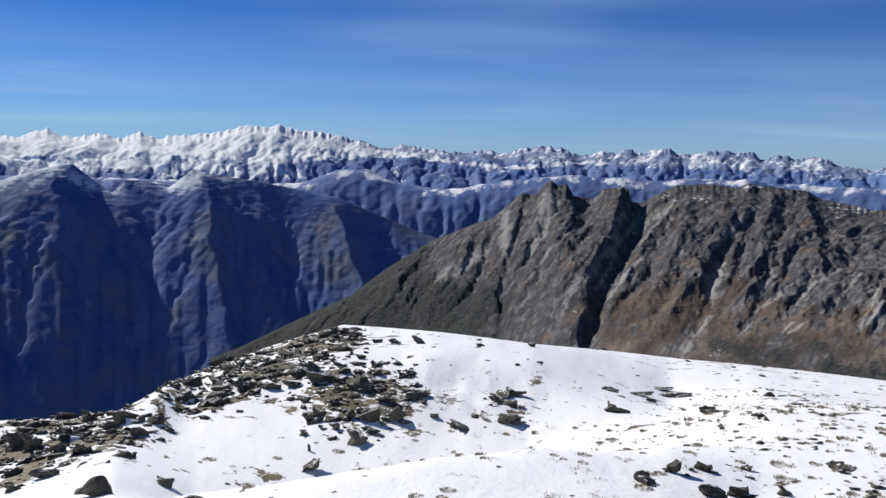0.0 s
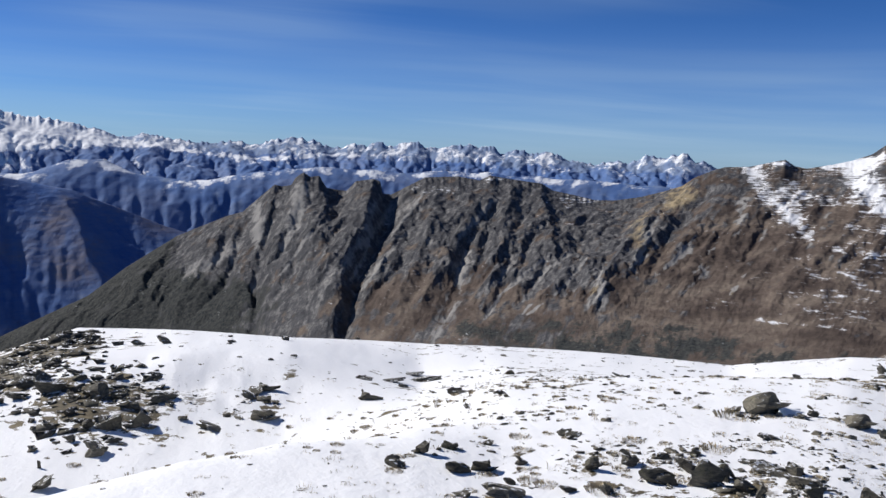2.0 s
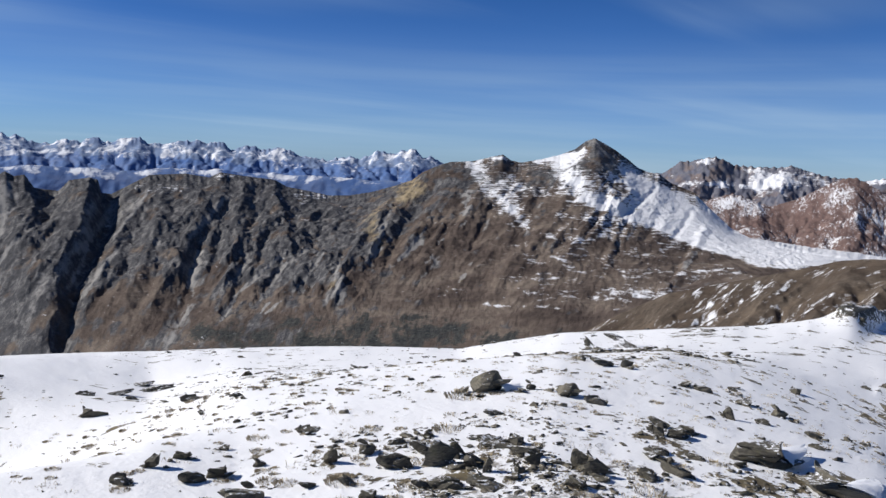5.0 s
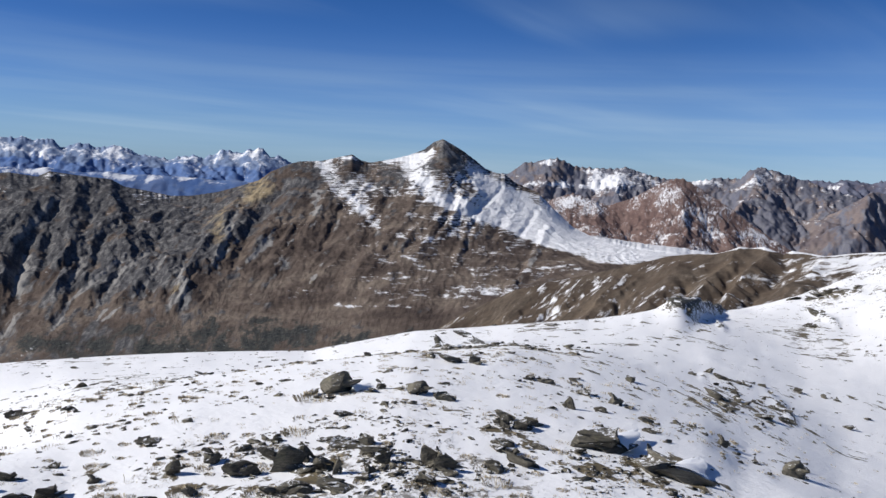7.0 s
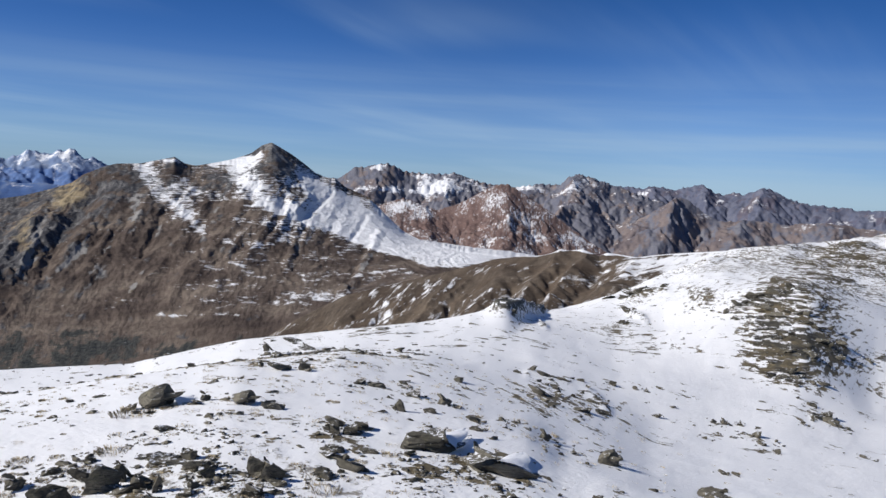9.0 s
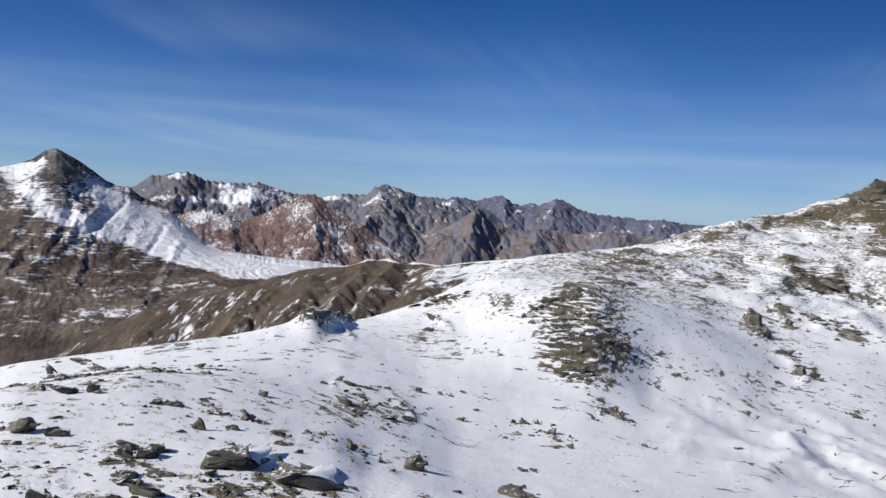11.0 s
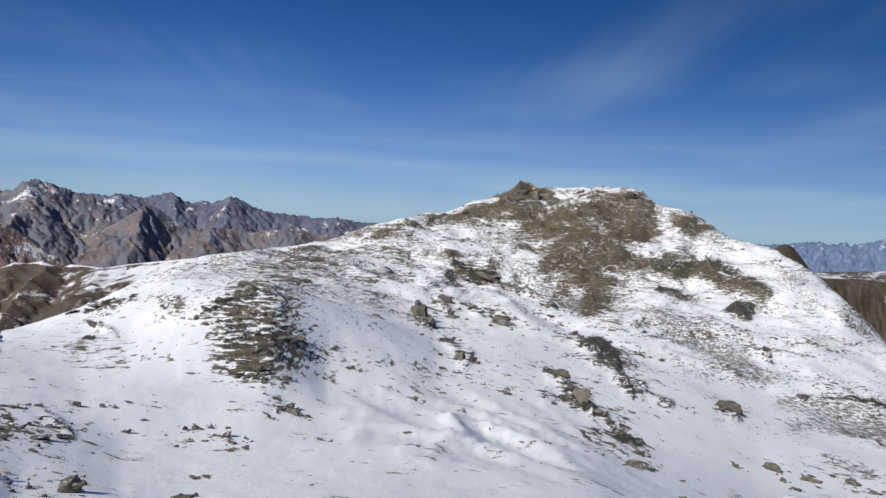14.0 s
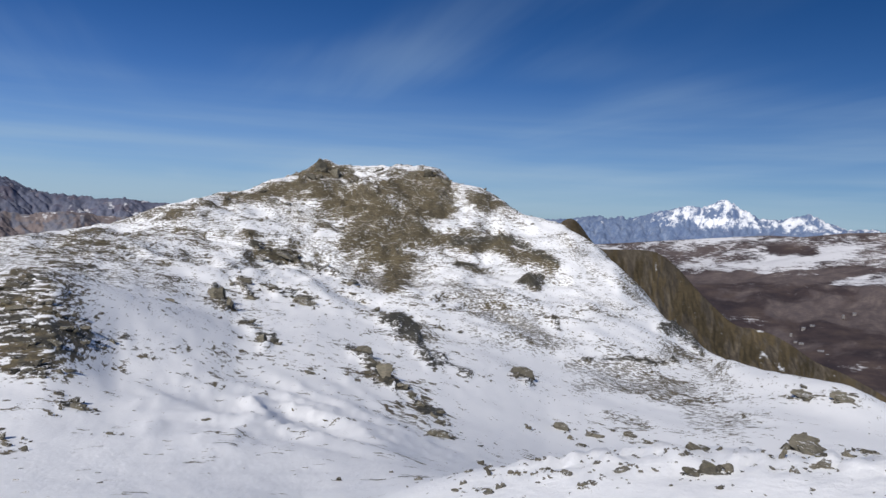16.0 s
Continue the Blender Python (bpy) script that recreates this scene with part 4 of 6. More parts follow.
SUMMIT_SHOULDER = """
93.7 3:2.3 7:0.2 13:-0.8 24:-2.8 45:-5.5 80:-6.8 130:-6.2 205:6.6 250:-6 300:-30
99 3:2.3 7:0.2 13:-0.85 24:-2.9 45:-6 85:-7.5 140:-6.8 180:2 222:16.2 260:4 320:-30
104 3:2.3 7:0.25 13.5:-0.75 24:-3.1 45:-6.6 85:-8.5 145:-7.5 180:4 222:15.7 260:6 320:-30
107 3:2.3 7:0.3 14:-0.6 20:-2.4 45:-7 90:-9 150:-7 182:3 222:15.9 260:6 320:-30
110.5 3:2.3 7:0.3 14.5:-0.42 19.5:-2.3 45:-7.6 90:-9.6 150:-8 180:-1 206:9.0 245:-2 320:-40
115.2 3:2.3 7:0.3 14.8:-0.15 19:-2.1 45:-8.4 90:-11.5 145:-8 195:2.8 220:-6 320:-60
"""
SUMMIT_BOWL = """
118 3:2.3 7:0.3 14.8:0.0 19:-2.0 45:-8.6 90:-12.2 140:-9 180:-2.2 205:-14 320:-70
121 3:2.3 7:0.4 14.8:0.17 19:-1.9 45:-8.6 90:-13 135:-11.6 165:-9 190:-20 320:-80
125 3:2.3 7:0.5 14.8:0.3 19:-1.8 45:-8.5 90:-13 140:-15.5 165:-26 320:-110
130 3:2.3 7:0.6 14.8:0.44 19:-1.7 45:-8.4 90:-11.8 105:-14 130:-26 320:-120
137 3:2.3 7:0.7 14.8:0.6 19:-1.6 45:-8 85:-12 105:-20 320:-120
155 3:2.3 7:0.8 14:0.4 40:-4 90:-14 260:-100
"""
SUMMIT_EDGE = """
180 3:2.3 8:1.8 16:1 40:-3 90:-14 260:-90
"""


def profile_table(text):
    out = []
    for line in text.split("\n"):
        if line.strip():
            a, *pairs = line.split()
            out.append((float(a), [tuple(float(v) for v in p.split(":")) for p in pairs]))
    return out


P_AZ = np.concatenate([np.arange(-180, -44, 2.0), np.arange(-44, 142, 0.2), np.arange(142, 180.1, 2.0)])
P_D = np.concatenate([[0.03, 0.4, 0.8], np.exp(np.linspace(np.log(1.2), np.log(56), 150)), np.linspace(57, 330, 190)])
stations = profile_table(SUMMIT_BACK_AND_WEST + SUMMIT_HOLLOW + SUMMIT_TERRACE + SUMMIT_SLOPE + SUMMIT_SHOULDER + SUMMIT_BOWL + SUMMIT_EDGE)
_ld = np.log(P_D)
_rows = []
for _az, _pairs in stations:
    _d = np.array([1.0] + [p[0] for p in _pairs] + [400.0])
    _z = np.array([2.36] + [p[1] for p in _pairs] + [_pairs[-1][1] - 90.0])
    _line = np.interp(_ld, np.log(_d), _z)
    _near = soften(_line, 4)
    _rows.append(_near + (soften(_line, 2) - _near) * smooth(60, 90, P_D))
_rows = np.array(_rows)
_saz = np.array([s[0] for s in stations])
BASE = np.array([np.interp(P_AZ, _saz, _rows[:, j]) for j in range(len(P_D))])
# ease the seams between stations
_k = np.hanning(9)
_k /= _k.sum()
BASE = np.array([np.convolve(np.pad(r, 4, mode="edge"), _k, mode="valid") for r in BASE])
GX = P_D[:, None] * np.sin(np.radians(P_AZ))[None]
GY = P_D[:, None] * np.cos(np.radians(P_AZ))[None]
DD, AA = P_D[:, None] + 0 * GX, P_AZ[None] + 0 * GX


def patch(a0, wa, d0, wd, gain):
    """A blot on the ground: azimuth, half width in degrees, distance, share of the distance."""
    return gain * np.exp(-((AA - a0) / wa) ** 2 - (np.log(DD / d0) / wd) ** 2)


# dark rock on the snow: a line of (azimuth, elevation), half width in degrees, strength
LEDGES = [([(77.7, -7.2), (80.3, -6.4), (81.4, -5.5)], 0.5, 0.7), ([(79.1, -7.9), (82.2, -8.7), (84.4, -9.2)], 0.7, 0.6), ([(79.0, -9.1), (81.2, -9.5), (82.0, -10.5)], 0.6, 0.5),
          ([(80.1, -10.4), (81.6, -11.4)], 0.5, 0.55), ([(82.8, -13.3), (84.3, -13.7)], 0.35, 0.6), ([(81.0, -6.3), (84.1, -7.9), (86.5, -9.5)], 0.5, 0.35),
          ([(58.5, -8.9), (61.8, -8.1), (64.8, -8.5)], 0.5, 0.62), ([(61.6, -8.3), (63.3, -8.6), (65.3, -9.7)], 0.22, 0.42), ([(64.1, -12.9), (68.0, -13.3), (70.0, -14.9)], 0.35, 0.4),
          ([(70.3, -7.8), (72.0, -8.7)], 0.25, 0.5), ([(70.0, -6.7), (73.1, -6.6)], 0.2, 0.5)]
OUTCROPS = [([(92.0, -5.9), (92.9, -7.1)], 0.35, 0.7), ([(93.5, -5.4), (94.1, -6.4)], 0.3, 0.5), ([(95.8, -6.1), (98.8, -6.4)], 0.25, 0.55), ([(93.8, -8.3), (96.0, -9.1), (95.4, -9.8)], 0.45, 0.5),
            ([(101.2, -9.7), (103.0, -11.1), (105.2, -12.7), (107.5, -13.9)], 0.35, 0.65), ([(94.8, -3.2), (97.4, -4.1)], 0.4, 0.45), ([(98.3, -4.3), (101.8, -5.4)], 0.3, 0.4),
            ([(104.3, -7.7), (105.9, -8.8), (107.3, -10.5)], 0.75, 0.7), ([(107.3, -10.4), (109.7, -11.2)], 0.4, 0.55), ([(101.7, -10.3), (104.4, -12.3), (107.5, -13.9)], 0.4, 0.65),
            ([(113.0, -10.9), (113.8, -11.6)], 0.45, 0.55), ([(107.7, -2.4), (111.9, -1.8), (115.2, -3.2)], 0.5, 0.55), ([(113.2, -4.5), (113.8, -5.0)], 0.45, 0.55), ([(115.4, -6.9), (115.9, -7.9)], 0.35, 0.5),
            ([(117.5, -9.7), (120.7, -9.5), (123.7, -9.4)], 0.16, 0.65), ([(122.7, -7.0), (124.9, -8.2)], 0.35, 0.6)]
# grass and pebbles showing through thin snow
ROUGH_GROUND = [([(76.4, -4.1), (79.8, -3.3), (82.8, -3.7)], 0.6, 0.3), ([(79.2, -5.0), (82.9, -5.3), (86.7, -5.6), (89.2, -6.1)], 0.8, 0.34), ([(85.1, -4.2), (88.3, -4.9)], 0.7, 0.3),
                ([(84.5, -8.7), (88.2, -10.5)], 0.9, 0.2), ([(108.5, -5.2), (111.8, -7.2), (114.9, -8.8)], 1.1, 0.34), ([(118.8, -10.8), (122.8, -11.5), (127.5, -12.6)], 0.9, 0.36),
                ([(119.2, -13.2), (122.2, -13.6)], 0.6, 0.36), ([(103.9, -4.7), (107.9, -5.3)], 0.8, 0.25), ([(124.5, -12.8), (128.3, -14.0)], 0.8, 0.3), ([(78.2, -4.2), (81.6, -4.3), (86.2, -3.2)], 0.8, 0.3),
                ([(69.4, -9.6), (72.4, -10.5)], 0.9, 0.22)]
# brown grass blown free of snow
GRASS_SLOPES = [([(100.8, -0.5), (103.6, -0.2), (106.7, 1.0)], 1.3, 0.72), ([(102.1, -2.0), (104.6, -3.5), (103.9, -5.1)], 1.4, 0.66), ([(97.2, 1.4), (98.7, 2.6)], 0.5, 0.6),
                ([(92.6, -0.1), (95.7, 0.5), (97.2, 1.2)], 0.5, 0.5), ([(103.5, 1.8), (107.4, 2.0)], 0.4, 0.5), ([(106.5, -2.1), (111.1, -2.2), (115.0, -3.1)], 0.6, 0.5), ([(109.0, 1.3), (110.5, 1.0)], 0.4, 0.5),
                ([(93.5, -2.2), (94.4, -2.3)], 0.5, 0.5), ([(87.3, -1.3), (90.3, -0.6)], 0.5, 0.4), ([(74.9, -6.3), (75.9, -6.4)], 0.5, 0.5)]

OUTCROPS += [([(122.6, -7.0), (124.1, -7.8), (125.3, -8.5)], 0.45, 0.68),
    ([(118.7, -9.5), (122.0, -9.6)], 0.22, 0.5),
    ([(103.5, -8.1), (104.4, -8.6), (106.1, -9.8)], 0.7, 0.6),
    ([(112.8, -4.8), (114.2, -4.5)], 0.5, 0.6),
    ([(108.3, -3.8), (109.6, -3.8)], 0.4, 0.5)]
ROUGH_GROUND += [([(108.4, -5.7), (111.9, -7.0), (114.1, -8.7)], 1.5, 0.2),
    ([(104.2, -5.1), (106.6, -3.1)], 1.1, 0.4),
    ([(96.9, -1.9), (100.2, -4.0), (103.4, -5.1)], 1.1, 0.38),
    ([(95.5, -0.9), (97.9, -0.8)], 0.9, 0.36),
    ([(109.0, -7.8), (112.0, -9.2)], 0.8, 0.3),
    ([(116.8, -10.1), (120.1, -10.0), (123.4, -8.9)], 0.9, 0.5),
    ([(114.1, -8.5), (116.7, -8.7)], 0.7, 0.36),
    ([(115.7, -1.4), (118.2, -3.9)], 0.8, 0.34),
    ([(124.9, -9.1), (127.2, -10.3)], 0.7, 0.42),
    ([(117.3, -11.4), (122.5, -10.9)], 0.8, 0.42),
    ([(121.7, -10.6), (125.1, -11.0)], 0.7, 0.42)]
GRASS_SLOPES += [([(99.3, -0.1), (101.6, 0.8), (104.1, 0.6), (106.4, 1.1)], 0.8, 0.62),
    ([(100.7, -2.8), (102.7, -1.4), (105.2, -0.4), (107.3, 0.1)], 1.2, 0.66),
    ([(101.8, -4.4), (103.6, -2.6)], 0.8, 0.55),
    ([(103.6, 1.7), (106.8, 1.7)], 0.5, 0.6),
    ([(107.4, -2.0), (110.8, -2.2), (112.9, -3.3)], 0.6, 0.58),
    ([(109.1, 0.8), (111.4, 0.7)], 0.4, 0.55),
    ([(113.5, -3.1), (115.4, -3.4)], 0.4, 0.55),
    ([(105.5, 2.7), (107.0, 1.6)], 0.5, 0.5)]

BARE = 0 * GX
# bare grass and rock: azimuth, half width in degrees, distance, its spread, strength
BLOTS_A = [(-27.7, 2.2, 18.0, 0.088, 0.52), (-24.7, 5.0, 19.7, 0.138, 0.72), (-17.4, 3.9, 24.1, 0.124, 0.78), (-12.9, 3.9, 26.4, 0.161, 0.72), (-8.7, 3.3, 29.6, 0.153, 0.65), (-7.1, 1.9, 32.3, 0.102, 0.52), (-6.2, 3.3, 20.3, 0.07, 0.39), (-5.4, 5.0, 22.8, 0.13, 0.45), (4.3, 2.5, 21.6, 0.072, 0.33), (42.5, 6.1, 12.7, 0.175, 0.1), (49.7, 6.6, 11.7, 0.19, 0.13), (63.0, 2.2, 43.2, 0.11, 0.26), (66.2, 3.3, 22.8, 0.173, 0.33), (70.7, 1.7, 46.7, 0.172, 0.29), (71.3, 1.2, 76.1, 0.079, 0.3), (75.7, 1.1, 61.3, 0.109, 0.38), (80.2, 1.6, 66.3, 0.184, 0.4), (81.0, 2.5, 50.7, 0.233, 0.72)]
BLOTS_B = [(81.2, 2.1, 39.6, 0.107, 0.59), (82.4, 2.8, 46.5, 0.127, 0.52), (83.4, 2.4, 96.0, 0.2, 0.25), (83.4, 2.4, 125.7, 0.154, 0.3), (83.8, 2.4, 87.0, 0.151, 0.28), (85.3, 1.6, 112.3, 0.099, 0.25), (86.2, 3.2, 117.5, 0.186, 0.27), (88.9, 2.4, 147.0, 0.029, 0.3), (89.0, 1.6, 146.0, 0.025, 0.35), (89.1, 1.2, 82.3, 0.066, 0.3), (89.3, 2.4, 145.7, 0.025, 0.28), (89.6, 2.4, 152.8, 0.025, 0.3), (91.1, 1.4, 164.1, 0.05, 0.4), (91.9, 0.9, 82.8, 0.073, 0.35), (93.1, 1.8, 189.3, 0.037, 0.45), (93.2, 1.6, 146.9, 0.025, 0.35), (93.9, 1.0, 144.6, 0.025, 0.45), (94.0, 1.8, 131.6, 0.042, 0.33)]
BLOTS_C = [(94.1, 1.1, 145.6, 0.025, 0.45), (94.1, 2.4, 184.2, 0.025, 0.4), (94.3, 0.6, 92.0, 0.032, 0.4), (95.4, 2.4, 184.0, 0.034, 0.4), (95.5, 1.3, 63.4, 0.1, 0.35), (96.1, 1.8, 138.2, 0.038, 0.3), (96.2, 1.6, 137.2, 0.025, 0.35), (96.7, 0.7, 184.7, 0.025, 0.4), (97.2, 0.8, 194.7, 0.038, 0.4), (97.6, 1.0, 95.4, 0.028, 0.4), (97.9, 1.2, 92.4, 0.032, 0.4), (98.0, 1.8, 208.0, 0.046, 0.5), (98.7, 1.0, 209.9, 0.037, 0.55), (98.9, 1.2, 170.7, 0.045, 0.4), (99.1, 0.9, 211.1, 0.035, 0.5), (99.5, 2.8, 189.8, 0.025, 0.45), (100.7, 0.6, 209.6, 0.027, 0.35), (102.4, 3.6, 173.9, 0.045, 0.6)]
BLOTS_D = [(102.6, 2.8, 146.6, 0.035, 0.35), (102.8, 2.0, 125.1, 0.11, 0.3), (102.8, 3.0, 165.0, 0.079, 0.62), (103.2, 1.5, 52.8, 0.134, 0.59), (103.3, 2.8, 149.9, 0.051, 0.5), (103.5, 1.6, 193.7, 0.035, 0.5), (103.9, 3.6, 172.1, 0.078, 0.5), (104.1, 2.4, 144.5, 0.074, 0.35), (104.1, 3.8, 162.7, 0.059, 0.6), (104.2, 1.2, 66.4, 0.065, 0.3), (104.4, 1.2, 89.1, 0.076, 0.6), (105.1, 2.2, 85.9, 0.122, 0.5), (105.4, 1.4, 87.4, 0.132, 0.55), (105.6, 1.6, 205.8, 0.032, 0.55), (106.0, 0.7, 204.8, 0.058, 0.55), (106.0, 2.0, 46.5, 0.151, 0.52), (106.2, 2.0, 199.8, 0.03, 0.45), (107.2, 1.8, 163.8, 0.03, 0.4)]
BLOTS_E = [(107.4, 0.6, 189.0, 0.025, 0.35), (108.1, 1.8, 66.0, 0.072, 0.35), (108.6, 1.4, 164.2, 0.025, 0.5), (108.7, 0.8, 145.5, 0.057, 0.4), (108.8, 1.2, 145.3, 0.065, 0.35), (109.3, 0.9, 145.6, 0.068, 0.4), (109.4, 0.8, 192.5, 0.025, 0.4), (109.9, 1.8, 108.1, 0.119, 0.25), (109.9, 3.2, 169.0, 0.045, 0.5), (110.6, 1.8, 194.6, 0.025, 0.4), (111.3, 2.4, 113.9, 0.084, 0.33), (113.2, 1.3, 70.0, 0.075, 0.4), (114.2, 1.6, 100.6, 0.088, 0.28), (114.3, 1.4, 157.9, 0.049, 0.4), (116.5, 1.0, 111.2, 0.059, 0.35), (119.5, 2.8, 60.3, 0.074, 0.26), (120.0, 2.8, 95.2, 0.043, 0.36), (122.0, 3.2, 81.5, 0.096, 0.34)]
BLOTS_F = [(123.7, 2.0, 115.5, 0.071, 0.33), (125.7, 2.8, 82.6, 0.136, 0.33), (128.2, 2.4, 66.4, 0.129, 0.36), (133.8, 1.1, 76.9, 0.025, 0.4)]
for _blot in BLOTS_A + BLOTS_B + BLOTS_C + BLOTS_D + BLOTS_E + BLOTS_F:
    BARE = np.maximum(BARE, patch(*_blot)) + 0.25 * np.minimum(BARE, patch(*_blot))
BARE = BARE * (1 - 0.3 * smooth(84, 88, AA))
mid = fbm(GX / 9, GY / 9, 4, 5)
fine = fbm(GX / 1.3, GY / 1.3, 4, 8)
# wind-packed ripples, long across the slope
ripple = ridged(GX * 0.35 + GY * 0.12, GY * 0.9 - GX * 0.3, 4, 12)
drift = fbm(GX / 22 + 3, GY / 14, 3, 51)
GZ = BASE + drift * np.clip(DD * 0.0028, 0, 0.5) + mid * np.clip(DD * 0.0016, 0, 0.2) + fine * np.clip(0.014 + DD * 0.0003, 0.0, 0.07) + (ripple - 0.5) * np.clip(0.018 + DD * 0.0002, 0.018, 0.04)
# ledges and outcrops of the hill and of the rough shoulder before it
hill = smooth(80, 112, DD) * np.exp(-((AA - 102) / 18) ** 2)
shoulder = smooth(48, 70, DD) * np.exp(-((AA - 82) / 9) ** 2)
warp = fbm(GX / 30, GY / 30, 3, 77)
GZ = GZ + hill * ((facets(GX / 24 + warp, GY / 24, 4, 33) - 0.5) * 4.2 + (facets(GX / 6.5, GY / 6.5 + warp, 4, 35) - 0.5) * 1.5) + shoulder * (facets(GX / 9 + warp, GY / 9, 4, 36) - 0.5) * 1.0
# lumpy lip of the near snow
lip = np.exp(-((DD - 14.6) / 1.6) ** 2) * smooth(108, 116, AA)
GZ = GZ + lip * (0.26 * ridged(GX / 1.3, GY / 1.3, 4, 44) - 0.12 + 0.12 * fbm(GX / 0.45, GY / 0.45, 3, 48))
# scoured lumps in the hollow
pit = np.exp(-(np.log(DD / 23) / 0.15) ** 2 - ((AA + 2) / 12) ** 2)
GZ = GZ + pit * (0.5 * (facets(GX / 2.6 + 0.5, GY / 2.6, 3, 46) - 0.5) + 0.06 * fbm(GX / 0.9, GY / 1.2, 2, 47))
# wind-cut ridges in the bowl
bowl = np.exp(-(np.log(DD / 33) / 0.35) ** 2 - ((AA - 98) / 9) ** 2)
GZ = GZ + bowl * 0.85 * (ridged(GX * 0.09 + GY * 0.05 + warp, GY * 0.3 - GX * 0.1 + warp * 0.6, 4, 45, 0.45) - 0.5)
# the skyline of the near ground and of the hill: azimuth, elevation
SKYLINE = [(-29, -17.4), (-24.7, -17.7), (-21.9, -17.6), (-17.5, -15.7), (-11.9, -13.8), (-6.8, -12.35), (0, -12.7), (6.5, -13.2), (16.6, -13.4), (29, -13.15), (37, -13.05), (44.2, -11.5), (48.9, -10.95), (56.7, -9.85),
           (59.2, -9.3), (60.8, -8.84), (61.6, -8.4), (62.7, -8.05), (63.9, -8.25), (64.8, -8.55), (66.2, -8.3), (67.7, -7.8), (70.5, -6.7), (73.1, -5.2), (77.3, -3.3), (79.1, -3.0), (82.3, -2.5), (85.6, -1.8), (88.4, -0.6), (91, 0.1), (93.7, 0.73), (96.6, 1.87), (97.8, 2.5), (98.6, 3.1),
           (99.4, 2.9), (100.8, 2.75), (104.3, 3.0), (106.6, 3.0), (107.9, 1.96), (109.8, 1.7), (110.7, 1.25), (112.7, 0.06), (115.2, -0.36), (117.7, -1.65), (121, -4.4), (123.2, -6.9), (126.1, -8.55), (129.1, -9.15), (134.1, -9.45), (137, -10.5)]
_inside = smooth(-36, -29, P_AZ) * (1 - smooth(137, 141, P_AZ))
for _ in range(4):
    _el = np.degrees(np.arctan((GZ - EYE) / DD)) - 90 * (DD < np.where(AA > 20, 36, 22))
    _top = soften(P_D[_el.argmax(0)], 9)
    _gap = soften(P_D[_el.argmax(0)] * np.radians(lines(SKYLINE, P_AZ, 1) - _el.max(0)) * _inside, 5)
    GZ = GZ + np.clip(_gap, -2.5, 2.5)[None] * np.exp(-(np.log(DD / _top[None]) / 0.16) ** 2)
_wry = 0.35 * fbm(GX / np.clip(DD * 0.03, 0.4, 6), GY / np.clip(DD * 0.03, 0.4, 6), 3, 57)
_up = np.degrees(np.arctan((GZ - EYE) / DD)) + 0.4 * _wry
ROCK = np.clip(drawn(LEDGES + OUTCROPS, AA + _wry, _up), 0, 0.8)
THIN = np.clip(drawn(ROUGH_GROUND, AA + _wry, _up), 0, 0.4)
BARE = np.maximum(BARE, np.maximum(ROCK, drawn(GRASS_SLOPES, AA + _wry, _up)))
crag = facets(GX / 7, GY / 7, 4, 21) - 0.5
GZ = GZ + (facets(GX / np.clip(DD * 0.035, 1, 5), GY / np.clip(DD * 0.035, 1, 5), 4, 24, 0.6) - 0.35) * ROCK * np.clip(DD * 0.012, 0.2, 1.8)
GZ = GZ + crag * np.clip(BARE, 0, 0.7) * np.clip(DD * 0.018, 0.15, 3.2) + (facets(GX / 2.6, GY / 2.6 + warp, 4, 23) - 0.5) * np.clip(BARE, 0, 0.7) * np.clip(DD * 0.008, 0, 0.9)
# outcrops break off in ledges
ledge = (GZ + 0.25 * fbm(GX / 3, GY / 3, 3, 29)) / np.clip(DD * 0.013, 0.3, 1.6)
GZ = GZ + (np.abs((ledge % 1.0) - 0.75) - 0.3) * np.clip(DD * 0.013, 0.3, 1.6) * np.clip(BARE * 1.6, 0, 1) * smooth(47, 56, DD) * 0.45
crown = np.exp(-((AA - 100) / 9) ** 2 - ((DD - 198) / 26) ** 2)
BARE = BARE + crown * (0.17 + 0.3 * fbm(GX / 11, GY / 11, 3, 63))
GZ = GZ + crown * (facets(GX / 6, GY / 6, 3, 64) - 0.55) * 2.4
tilt_of = np.hypot(np.gradient(GZ, axis=0) / np.gradient(DD, axis=0), np.gradient(GZ, axis=1) / (np.radians(np.gradient(AA, axis=1)) * DD))
BARE = BARE + 0.3 * smooth(0.35, 0.9, tilt_of) * smooth(45, 70, DD) + 0.12 * shoulder
BARE = np.clip(BARE, 0, 0.6 - 0.12 * smooth(2, -6, AA) * (DD < 60) - 0.14 * np.exp(-((AA - 81) / 5) ** 2 - (np.log(DD / 52) / 0.3) ** 2)) * (1 + 0.1 * smooth(60, 110, DD)) + mid * (0.1 + 0.1 * smooth(40, 90, DD)) + (0.07 + 0.09 * np.exp(-((AA - 100) / 20) ** 2)) * smooth(60, 120, DD)

TURF = -0.3 + 0.27 * pit * smooth(15, 18, DD) + smooth(8, 9.5, DD) * smooth(30, 18, DD) * (0.22 + 0.14 * np.exp(-((AA - 47) / 15) ** 2) + 0.12 * mid - 0.1 * smooth(70, 80, AA) - 0.2 * smooth(-2, -12, AA)) + smooth(62, 85, DD) * smooth(66, 76, AA) * (0.27 + 0.2 * fbm(GX / 16, GY / 16, 3, 91)) + 0.22 * THIN

GZ[:, -1] = GZ[:, 0]
m, t, p = material("snow_ground")
M_GROUND = m
where = node(t, "ShaderNodeNewGeometry").outputs["Position"]
# terracettes: marks drawn out along the contour lines
along = node(t, "ShaderNodeMapping", {"Vector": where, "Scale": (0.36, 0.36, 3.6)}).outputs[0]
